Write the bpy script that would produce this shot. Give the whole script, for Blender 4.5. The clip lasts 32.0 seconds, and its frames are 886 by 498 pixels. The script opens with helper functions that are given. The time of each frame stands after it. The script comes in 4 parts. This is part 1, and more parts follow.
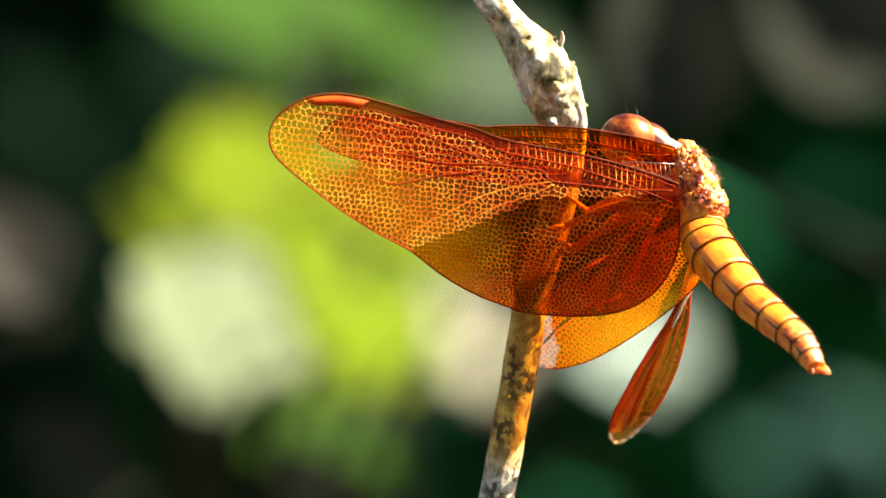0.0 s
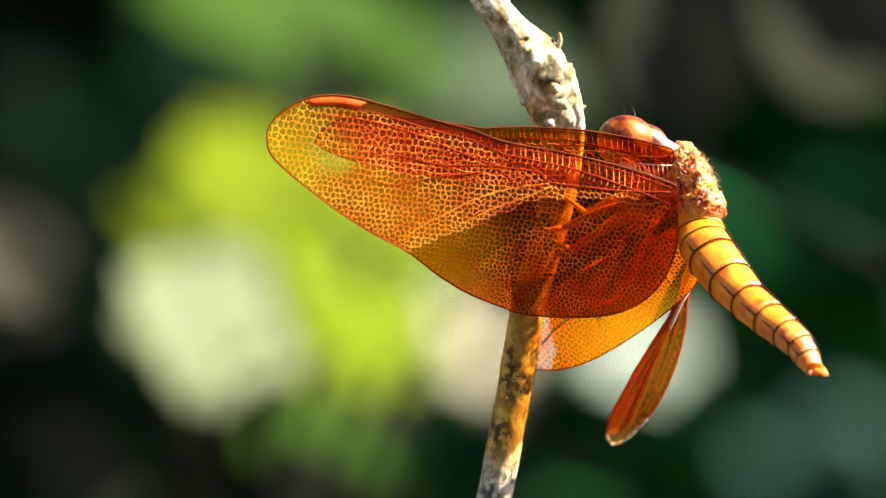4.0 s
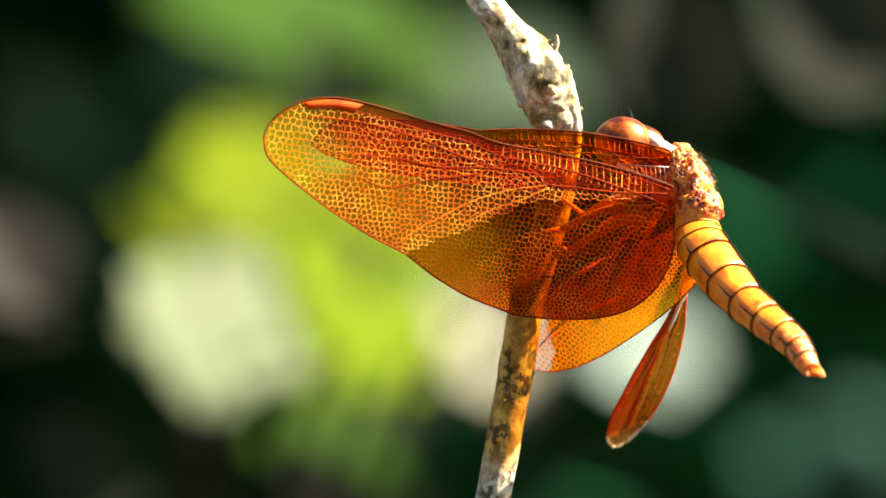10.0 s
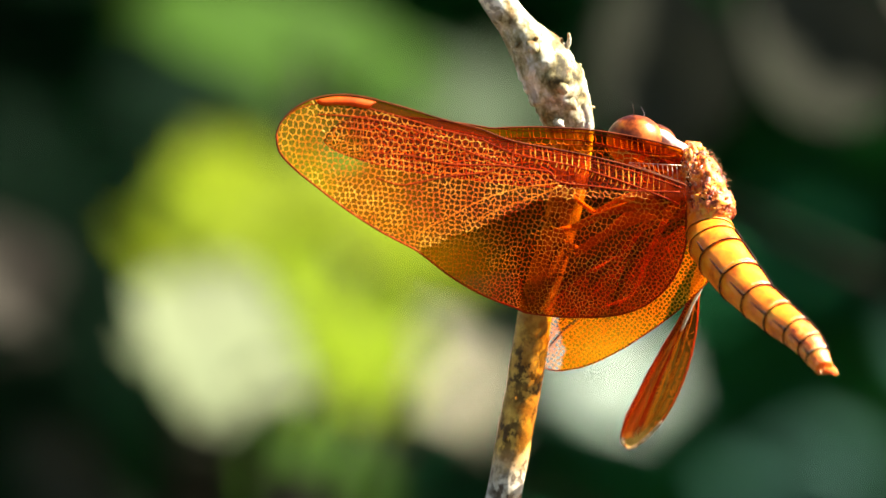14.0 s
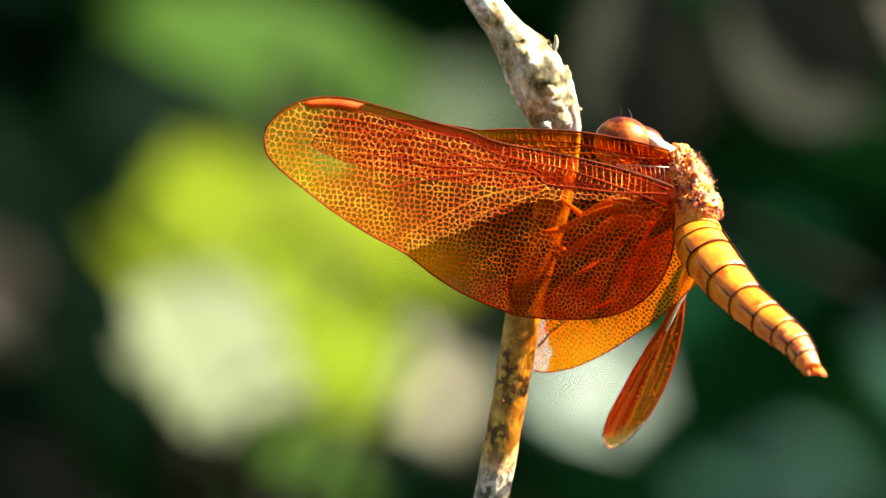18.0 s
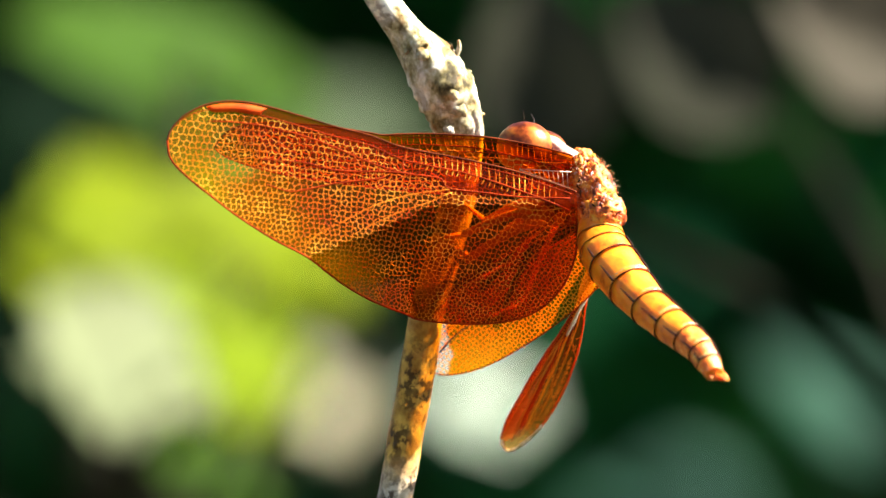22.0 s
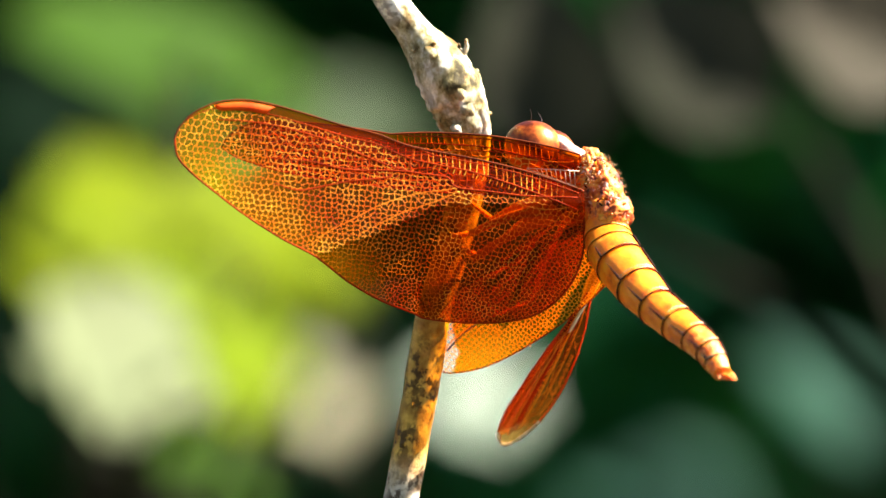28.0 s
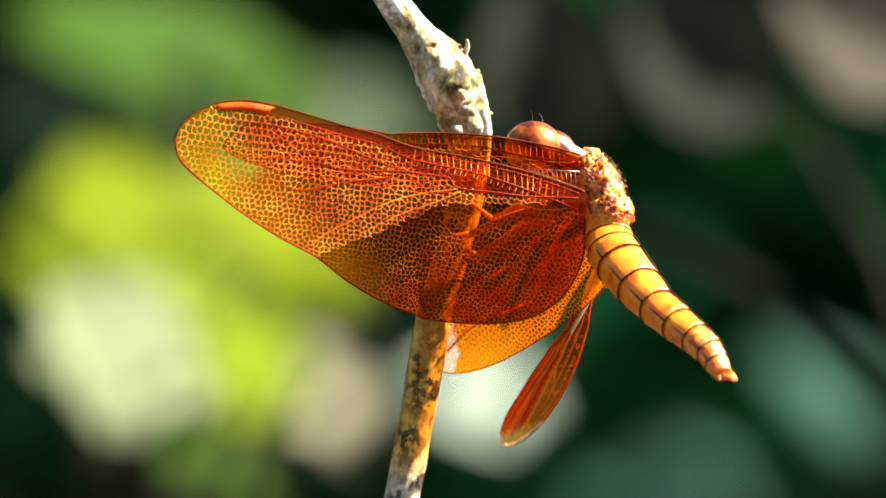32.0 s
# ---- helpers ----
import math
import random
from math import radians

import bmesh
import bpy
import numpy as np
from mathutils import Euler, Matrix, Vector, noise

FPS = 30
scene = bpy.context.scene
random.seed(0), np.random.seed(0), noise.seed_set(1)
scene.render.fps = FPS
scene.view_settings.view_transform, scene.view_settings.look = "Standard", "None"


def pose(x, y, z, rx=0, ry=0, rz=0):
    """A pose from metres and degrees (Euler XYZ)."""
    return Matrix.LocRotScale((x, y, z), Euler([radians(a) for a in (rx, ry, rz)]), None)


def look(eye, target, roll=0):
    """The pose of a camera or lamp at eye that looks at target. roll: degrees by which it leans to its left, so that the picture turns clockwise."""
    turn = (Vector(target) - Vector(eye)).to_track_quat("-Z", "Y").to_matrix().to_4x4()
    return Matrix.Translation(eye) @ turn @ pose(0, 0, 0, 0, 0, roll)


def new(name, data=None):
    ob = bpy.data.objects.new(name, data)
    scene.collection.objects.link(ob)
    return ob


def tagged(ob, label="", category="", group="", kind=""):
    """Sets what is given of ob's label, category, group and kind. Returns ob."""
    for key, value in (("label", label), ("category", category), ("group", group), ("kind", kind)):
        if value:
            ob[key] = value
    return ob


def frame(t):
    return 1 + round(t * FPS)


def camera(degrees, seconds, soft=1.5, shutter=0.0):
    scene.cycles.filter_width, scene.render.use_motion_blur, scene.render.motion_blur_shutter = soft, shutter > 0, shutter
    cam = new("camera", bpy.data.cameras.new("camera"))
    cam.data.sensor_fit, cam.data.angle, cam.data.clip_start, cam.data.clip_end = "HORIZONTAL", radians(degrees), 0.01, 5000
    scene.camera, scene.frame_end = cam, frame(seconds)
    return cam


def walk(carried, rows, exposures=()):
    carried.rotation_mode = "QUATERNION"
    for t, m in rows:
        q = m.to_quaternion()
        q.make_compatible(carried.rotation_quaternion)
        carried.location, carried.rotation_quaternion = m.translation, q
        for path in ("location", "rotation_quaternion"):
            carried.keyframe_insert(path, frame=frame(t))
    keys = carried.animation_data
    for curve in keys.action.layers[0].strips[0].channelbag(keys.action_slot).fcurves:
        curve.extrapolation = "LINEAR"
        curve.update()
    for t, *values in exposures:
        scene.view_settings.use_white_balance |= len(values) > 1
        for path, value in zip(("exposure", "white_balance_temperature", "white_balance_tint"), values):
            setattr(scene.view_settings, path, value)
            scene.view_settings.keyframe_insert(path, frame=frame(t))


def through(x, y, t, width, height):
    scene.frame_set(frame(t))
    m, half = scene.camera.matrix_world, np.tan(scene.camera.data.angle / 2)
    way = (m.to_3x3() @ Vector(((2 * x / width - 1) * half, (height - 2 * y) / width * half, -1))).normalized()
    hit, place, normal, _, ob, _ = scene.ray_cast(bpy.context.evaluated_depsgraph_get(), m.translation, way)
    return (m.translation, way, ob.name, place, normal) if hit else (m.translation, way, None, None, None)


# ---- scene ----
from mathutils.geometry import delaunay_2d_cdt

MM = 0.001
REACH = 748.0          # from the lens to the perch, in millimetres

cam = camera(5.0, 32.0, soft=1.5)
cam.data.dof.use_dof = True
cam.data.dof.focus_distance = 0.742
cam.data.dof.aperture_fstop = 32.0
cam.data.dof.aperture_blades = 6
cam.data.dof.aperture_rotation = radians(12)

# seconds, the eye's drift aside and upwards, the point aimed at beside the perch (millimetres), the lean in degrees
PATH = [
    (0, 0.00, -0.00, 0.00, 0.00, 0.00),
    (0.5, -0.05, -0.00, -0.64, -0.07, 0.01),
    (1, -0.10, -0.00, 0.23, 0.04, 0.09),
    (1.5, -0.15, -0.00, 0.08, 0.05, 0.05),
    (2, -0.20, -0.00, -0.07, 0.05, 0.06),
    (2.5, -0.25, -0.00, -0.14, 0.07, -0.03),
    (3, -0.31, -0.00, -0.69, 0.09, -0.03),
    (3.5, 0.01, -0.00, -0.19, 0.10, 0.03),
    (5.5, 1.27, -0.00, 0.20, 0.21, -0.09),
    (6, 1.59, -0.00, 0.30, 0.30, -0.17),
    (6.5, 1.83, 0.20, 0.27, 0.26, -0.10),
    (7, 2.08, 0.41, 0.62, 0.32, -0.23),
    (7.5, 2.32, 0.61, 0.94, 0.34, -0.20),
    (8, 2.57, 0.81, 0.67, 0.26, -0.19),
    (8.5, 2.81, 1.02, 0.66, 0.25, -0.15),
    (9, 3.06, 1.22, 0.39, 0.20, -0.12),
    (9.5, 2.44, 0.61, 0.28, 0.23, -0.11),
    (10, 1.83, -0.00, 0.35, 0.26, -0.14),
    (10.5, 1.22, -0.61, 0.13, 0.19, -0.01),
    (11, 0.61, -1.22, 0.09, 0.15, 0.10),
    (11.5, -0.12, -1.73, -0.23, 0.18, -0.03),
    (12, -0.86, -2.23, -0.25, 0.17, 0.02),
    (12.5, -1.59, -2.73, -0.70, 0.12, 0.04),
    (13, -2.32, -3.24, -0.41, 0.13, 0.09),
    (13.5, -2.49, -3.34, -0.28, 0.11, 0.14),
    (14, -2.66, -3.43, -0.49, 0.13, 0.02),
    (14.5, -2.83, -3.53, -0.30, 0.14, 0.08),
    (16.5, -3.50, -3.92, -0.80, 0.16, 0.04),
    (17, -3.67, -4.01, -0.63, 0.14, -0.01),
    (17.5, -3.83, -4.11, -0.07, 0.26, -0.03),
    (18, -4.00, -4.21, 0.44, 0.29, -0.06),
    (18.5, -4.17, -4.30, 0.72, 0.30, -0.00),
    (19, -4.34, -4.40, 1.73, 0.31, 0.03),
    (19.5, -4.48, -4.48, 3.09, 0.30, -0.05),
    (20, -4.63, -4.55, 4.08, 0.24, -0.14),
    (20.5, -4.77, -4.63, 4.93, 0.30, -0.05),
    (21, -4.92, -4.71, 6.33, 0.21, -0.01),
    (21.5, -5.06, -4.78, 7.84, 0.76, -0.00),
    (22, -5.21, -4.86, 7.61, 0.63, -0.01),
    (22.5, -5.35, -4.93, 7.57, 0.60, 0.10),
    (23, -5.50, -5.01, 7.47, 0.61, -0.05),
    (23.5, -5.61, -4.97, 7.48, 0.64, 0.03),
    (24, -5.72, -4.93, 7.51, 0.66, 0.05),
    (24.5, -5.83, -4.88, 7.50, 0.64, 0.09),
    (25, -5.94, -4.84, 7.36, 0.65, 0.10),
    (25.5, -6.05, -4.80, 7.70, 0.63, 0.02),
    (27.5, -6.49, -4.63, 7.00, 0.56, 0.25),
    (28, -6.60, -4.58, 7.09, 0.55, 0.07),
    (28.5, -6.56, -4.54, 6.74, 0.50, 0.17),
    (29, -6.52, -4.51, 6.83, 0.53, 0.11),
    (29.5, -6.48, -4.47, 6.83, 0.56, 0.12),
    (30, -6.45, -4.43, 6.84, 0.54, 0.12),
    (30.5, -6.41, -4.39, 6.92, 0.55, 0.20),
    (31, -6.37, -4.35, 7.15, 0.55, 0.06),
    (31.5, -6.33, -4.32, 7.17, 0.59, 0.10),
    (32, -6.29, -4.28, 7.03, 0.57, 0.10),
]
walk(cam, [(t, look((ex * MM, -REACH * MM, ez * MM), (ax * MM, 0.0, az * MM), roll)) for t, ex, ez, ax, az, roll in PATH],
     exposures=[(0, 2.75), (19, 2.75), (23, 2.82), (32, 2.82)])

# ---- light ----
SUN_TO = Vector((0.70, 0.03, 0.70)).normalized()
sun = new("sun", bpy.data.lights.new("sun", "SUN"))
sun.data.energy, sun.data.angle, sun.data.color = 5.0, radians(0.53), (1.0, 0.93, 0.82)
sun.matrix_world = look(SUN_TO * 5, (0, 0, 0))

world = bpy.data.worlds.new("sky")
world.use_nodes = True
scene.world = world
sky = world.node_tree.nodes.new("ShaderNodeTexSky")
sky.sky_type, sky.sun_disc = "NISHITA", False
sky.sun_elevation = math.asin(SUN_TO.z)
sky.sun_rotation = math.atan2(SUN_TO.x, SUN_TO.y)
back = world.node_tree.nodes["Background"]
back.inputs["Strength"].default_value = 0.030
world.node_tree.links.new(sky.outputs["Color"], back.inputs["Color"])


# ---- materials ----
def nodes_of(name):
    m = bpy.data.materials.new(name)
    m.use_nodes = True
    tree = m.node_tree
    tree.nodes.clear()
    out = tree.nodes.new("ShaderNodeOutputMaterial")
    return m, tree, out


def node(tree, kind, **values):
    n = tree.nodes.new(kind)
    for key, value in values.items():
        n.inputs[key.replace("_", " ")].default_value = value
    return n


def ramp(tree, source, stops):
    r = tree.nodes.new("ShaderNodeValToRGB")
    tree.links.new(source, r.inputs["Fac"])
    band = r.color_ramp.elements
    while len(band) < len(stops):
        band.new(0.5)
    for e, (p, c) in zip(band, stops):
        e.position, e.color = p, (*c, 1)
    return r.outputs["Color"]


def noise_at(tree, size, detail=4.0, rough=0.55, stretch=(1, 1, 1)):
    """Noise whose spots are about size metres across, in the object's own space."""
    place = tree.nodes.new("ShaderNodeTexCoord")
    fit = tree.nodes.new("ShaderNodeMapping")
    fit.inputs["Scale"].default_value = [s / size for s in stretch]
    tree.links.new(place.outputs["Object"], fit.inputs["Vector"])
    n = node(tree, "ShaderNodeTexNoise", Scale=1.0, Detail=detail, Roughness=rough)
    tree.links.new(fit.outputs["Vector"], n.inputs["Vector"])
    return n.outputs["Fac"]


def bumped(tree, shader, height, strength, distance):
    b = node(tree, "ShaderNodeBump", Strength=strength, Distance=distance)
    tree.links.new(height, b.inputs["Height"])
    tree.links.new(b.outputs["Normal"], shader.inputs["Normal"])


def mixed(tree, color_a, color_b, fac):
    m = tree.nodes.new("ShaderNodeMix")
    m.data_type = "RGBA"
    tree.links.new(fac, m.inputs[0])
    for slot, c in ((6, color_a), (7, color_b)):
        if isinstance(c, tuple):
            m.inputs[slot].default_value = (*c, 1)
        else:
            tree.links.new(c, m.inputs[slot])
    return m.outputs[2]


def solid(name, stops, size, rough=0.5, bump=0.3, fine=None, specular=0.5, through=0.0, stretch=(1, 1, 1), deep=None):
    """A surface whose colour runs through stops over spots of the given size, with relief and a little light let through."""
    m, tree, out = nodes_of(name)
    big = noise_at(tree, size, stretch=stretch)
    small = noise_at(tree, fine or size / 6, 6.0, 0.65)
    p = node(tree, "ShaderNodeBsdfPrincipled", Roughness=rough)
    p.inputs["Specular IOR Level"].default_value = specular
    both = tree.nodes.new("ShaderNodeMath")
    both.operation = "MULTIPLY_ADD"
    both.inputs[1].default_value, both.inputs[2].default_value = 0.35, -0.17
    tree.links.new(small, both.inputs[0])
    add = tree.nodes.new("ShaderNodeMath")
    tree.links.new(big, add.inputs[0])
    tree.links.new(both.outputs[0], add.inputs[1])
    color = ramp(tree, add.outputs[0], stops)
    tree.links.new(color, p.inputs["Base Color"])
    if deep:
        # light that spreads under the skin: weight and reach in metres
        p.inputs["Subsurface Weight"].default_value = deep[0]
        p.inputs["Subsurface Radius"].default_value = (1.0, 0.55, 0.15)
        p.inputs["Subsurface Scale"].default_value = deep[1]
    if bump:
        bumped(tree, p, small, bump, (fine or size / 6) * 0.5)
    if through:
        t = tree.nodes.new("ShaderNodeBsdfTranslucent")
        tree.links.new(color, t.inputs["Color"])
        mix = node(tree, "ShaderNodeMixShader", Fac=through)
        tree.links.new(p.outputs[0], mix.inputs[1])
        tree.links.new(t.outputs[0], mix.inputs[2])
        tree.links.new(mix.outputs[0], out.inputs["Surface"])
    else:
        tree.links.new(p.outputs[0], out.inputs["Surface"])
    return m


def membrane(name, clear, pigment, apex, apex_from, apex_to, share=0.5, spot=None, slant=0.0, stain=None, back=0.55, band=None):
    """Stained wing film: tinted clear film with pigment that scatters; towards the apex the stain changes to apex."""
    m, tree, out = nodes_of(name)
    place = tree.nodes.new("ShaderNodeTexCoord")
    axes = tree.nodes.new("ShaderNodeSeparateXYZ")
    tree.links.new(place.outputs["Object"], axes.inputs[0])
    span = tree.nodes.new("ShaderNodeMapRange")
    span.interpolation_type = "SMOOTHSTEP"
    for k, value in (("From Min", apex_from * MM), ("From Max", apex_to * MM)):
        span.inputs[k].default_value = value
    wob = noise_at(tree, 2.2 * MM)
    shift = tree.nodes.new("ShaderNodeMath")
    shift.operation = "MULTIPLY_ADD"
    shift.inputs[1].default_value = 3.0 * MM
    tree.links.new(wob, shift.inputs[0])
    lean = tree.nodes.new("ShaderNodeMath")
    lean.operation = "MULTIPLY_ADD"
    lean.inputs[1].default_value = slant
    tree.links.new(axes.outputs["Y"], lean.inputs[0])
    tree.links.new(axes.outputs["X"], lean.inputs[2])
    tree.links.new(lean.outputs[0], shift.inputs[2])
    tree.links.new(shift.outputs[0], span.inputs["Value"])
    fac = span.outputs["Result"]
    if spot:
        near = tree.nodes.new("ShaderNodeVectorMath")
        near.operation = "DISTANCE"
        tree.links.new(place.outputs["Object"], near.inputs[0])
        near.inputs[1].default_value = (spot[0] * MM, spot[1] * MM, 0)
        soft = tree.nodes.new("ShaderNodeMapRange")
        soft.interpolation_type = "SMOOTHSTEP"
        for k, value in (("From Min", spot[2] * 1.6 * MM), ("From Max", spot[2] * 0.4 * MM)):
            soft.inputs[k].default_value = value
        tree.links.new(near.outputs["Value"], soft.inputs["Value"])
        clear_spot = soft.outputs["Result"]
    patch = noise_at(tree, 5.0 * MM, 3.0)
    if stain:
        # a denser stain on the lobe near the root, deepened to paint its shade
        far = tree.nodes.new("ShaderNodeVectorMath")
        far.operation = "DISTANCE"
        flat = tree.nodes.new("ShaderNodeVectorMath")
        flat.operation = "MULTIPLY"
        flat.inputs[1].default_value = (1, 1, 0)
        tree.links.new(place.outputs["Object"], flat.inputs[0])
        tree.links.new(flat.outputs[0], far.inputs[0])
        far.inputs[1].default_value = (stain[0] * MM, stain[1] * MM, 0)
        edge = tree.nodes.new("ShaderNodeMapRange")
        edge.interpolation_type = "SMOOTHSTEP"
        for k, value in (("From Min", stain[2] * 1.7 * MM), ("From Max", stain[2] * 0.6 * MM)):
            edge.inputs[k].default_value = value
        tree.links.new(far.outputs["Value"], edge.inputs["Value"])
        clear = mixed(tree, clear, stain[3], edge.outputs["Result"])
    if band:
        # behind a lengthwise fold the film is thinner: where it starts, its slant, its stain and its pigment
        cross = tree.nodes.new("ShaderNodeMath")
        cross.operation = "MULTIPLY_ADD"
        cross.inputs[1].default_value = -band[1]
        tree.links.new(axes.outputs["X"], cross.inputs[0])
        tree.links.new(axes.outputs["Y"], cross.inputs[2])
        strip = tree.nodes.new("ShaderNodeMapRange")
        for k, value in (("From Min", (band[0] - 0.12) * MM), ("From Max", (band[0] + 0.12) * MM)):
            strip.inputs[k].default_value = value
        tree.links.new(cross.outputs[0], strip.inputs["Value"])
        clear = mixed(tree, clear, band[2], strip.outputs["Result"])
        pigment = mixed(tree, pigment, band[3], strip.outputs["Result"])
    c_clear = mixed(tree, clear, apex[0], fac)
    c_pig = mixed(tree, mixed(tree, pigment, (0.22, 0.012, 0.0004), patch), apex[1], fac)
    if spot:
        c_clear = mixed(tree, c_clear, (0.75, 0.78, 0.66), clear_spot)
    film = tree.nodes.new("ShaderNodeBsdfTransparent")
    tree.links.new(c_clear, film.inputs["Color"])
    front = tree.nodes.new("ShaderNodeBsdfDiffuse")
    rear = tree.nodes.new("ShaderNodeBsdfTranslucent")
    for s in (front, rear):
        tree.links.new(c_pig, s.inputs["Color"])
    scatter = node(tree, "ShaderNodeMixShader", Fac=back)
    tree.links.new(front.outputs[0], scatter.inputs[1])
    tree.links.new(rear.outputs[0], scatter.inputs[2])
    body = node(tree, "ShaderNodeMixShader", Fac=share)
    tree.links.new(film.outputs[0], body.inputs[1])
    tree.links.new(scatter.outputs[0], body.inputs[2])
    if spot:
        less = tree.nodes.new("ShaderNodeMath")
        less.operation = "MULTIPLY_ADD"
        less.inputs[1].default_value, less.inputs[2].default_value = -0.8 * share, share
        tree.links.new(clear_spot, less.inputs[0])
        tree.links.new(less.outputs[0], body.inputs["Fac"])
    gloss = node(tree, "ShaderNodeBsdfGlossy", Roughness=0.28)
    gloss.inputs["Color"].default_value = (1, 0.9, 0.8, 1)
    last = node(tree, "ShaderNodeMixShader", Fac=0.005)
    tree.links.new(body.outputs[0], last.inputs[1])
    tree.links.new(gloss.outputs[0], last.inputs[2])
    bumped(tree, gloss, noise_at(tree, 0.35 * MM), 0.5, 0.1 * MM)
    tree.links.new(last.outputs[0], out.inputs["Surface"])
    return m


FILM_NEAR = membrane("amber_wing_film", (0.78, 0.245, 0.002), (0.40, 0.040, 0.0008),
                     ((0.93, 0.66, 0.03), (0.80, 0.36, 0.008)), 25.6, 29.8, 0.18, spot=(25.2, 0.4, 1.7), stain=(4.0, 7.0, 4.9, (0.34, 0.055, 0.001)), back=0.25)
FILM_FRONT = membrane("amber_front_film", (0.90, 0.28, 0.004), (0.50, 0.016, 0.0005),
                      ((0.93, 0.66, 0.03), (0.80, 0.36, 0.008)), 25.6, 29.8, 0.10, back=0.25)
FILM_FAR = membrane("orange_wing_film", (0.95, 0.49, 0.010), (0.84, 0.20, 0.004),
                    ((0.93, 0.94, 0.95), (0.7, 0.72, 0.76)), 19.7, 20.1, 0.10, slant=-1.05)
FILM_EDGE = membrane("red_wing_film", (0.42, 0.020, 0.001), (0.50, 0.012, 0.0005),
                     ((0.62, 0.42, 0.14), (0.45, 0.20, 0.03)), 21.5, 23.5, 0.30, band=(0.35, 0.0, (0.36, 0.17, 0.015), (0.16, 0.05, 0.004)), back=0.3)
VEIN = solid("golden_vein", [(0.34, (0.44, 0.060, 0.002)), (0.50, (0.64, 0.19, 0.008)), (0.68, (0.86, 0.44, 0.05))], 2.6 * MM, 0.5, 0.0, specular=0.08, through=0.12)
VEIN_ORANGE = solid("orange_vein", [(0.3, (0.88, 0.27, 0.010)), (0.7, (0.94, 0.48, 0.04))], 2.0 * MM, 0.5, 0.0, specular=0.15, through=0.5)
VEIN_GOLD = solid("gold_vein", [(0.3, (0.90, 0.40, 0.02)), (0.7, (0.95, 0.58, 0.06))], 1.6 * MM, 0.5, 0.0, specular=0.15, through=0.55)
VEIN_PALE = solid("pale_vein", [(0.3, (0.75, 0.42, 0.16)), (0.7, (0.88, 0.72, 0.52))], 1.5 * MM, 0.35, 0.0, specular=0.5, through=0.25)
VEIN_DARK = solid("dark_red_vein", [(0.3, (0.16, 0.012, 0.003)), (0.7, (0.42, 0.045, 0.006))], 3.0 * MM, 0.6, 0.0, specular=0.03, through=0.35)
IVORY = solid("ivory_stalk", [(0.3, (0.70, 0.52, 0.36)), (0.7, (0.92, 0.84, 0.70))], 0.7 * MM, 0.35, 0.2, specular=0.4)
COSTA = solid("brown_costa", [(0.3, (0.035, 0.008, 0.004)), (0.7, (0.16, 0.03, 0.008))], 4.0 * MM, 0.6, 0.0, specular=0.03)
STIGMA = solid("scarlet_stigma", [(0.3, (0.66, 0.060, 0.003)), (0.7, (0.86, 0.13, 0.008))], 1.2 * MM, 0.5, 0.1, specular=0.15, through=0.45)
CHITIN = solid("orange_chitin", [(0.28, (0.44, 0.06, 0.004)), (0.45, (0.78, 0.18, 0.006)), (0.58, (0.88, 0.26, 0.011)), (0.75, (0.92, 0.36, 0.022))], 1.3 * MM, 0.30, 0.45, deep=(0.30, 0.8 * MM))
TAIL = solid("russet_tail", [(0.32, (0.42, 0.05, 0.004)), (0.52, (0.80, 0.20, 0.010)), (0.72, (0.90, 0.44, 0.11))], 0.55 * MM, 0.35, 0.9, deep=(0.55, 0.9 * MM))
SUTURE = solid("dark_suture", [(0.3, (0.008, 0.003, 0.003)), (0.7, (0.030, 0.009, 0.005))], 0.8 * MM, 0.6, 0.1, specular=0.05)
RIM = solid("pale_segment_rim", [(0.3, (0.45, 0.30, 0.22)), (0.7, (0.75, 0.58, 0.45))], 0.6 * MM, 0.3, 0.1)
THORAX = solid("furry_thorax", [(0.36, (0.030, 0.005, 0.001)), (0.44, (0.34, 0.045, 0.003)), (0.54, (0.70, 0.17, 0.006)), (0.70, (0.86, 0.40, 0.03))], 0.9 * MM, 0.5, 0.8, fine=0.2 * MM, deep=(0.15, 0.4 * MM))
HAIR = solid("pale_hair", [(0.3, (0.60, 0.27, 0.09)), (0.7, (0.86, 0.64, 0.38))], 1.0 * MM, 0.5, 0.0, specular=0.2, through=0.3)


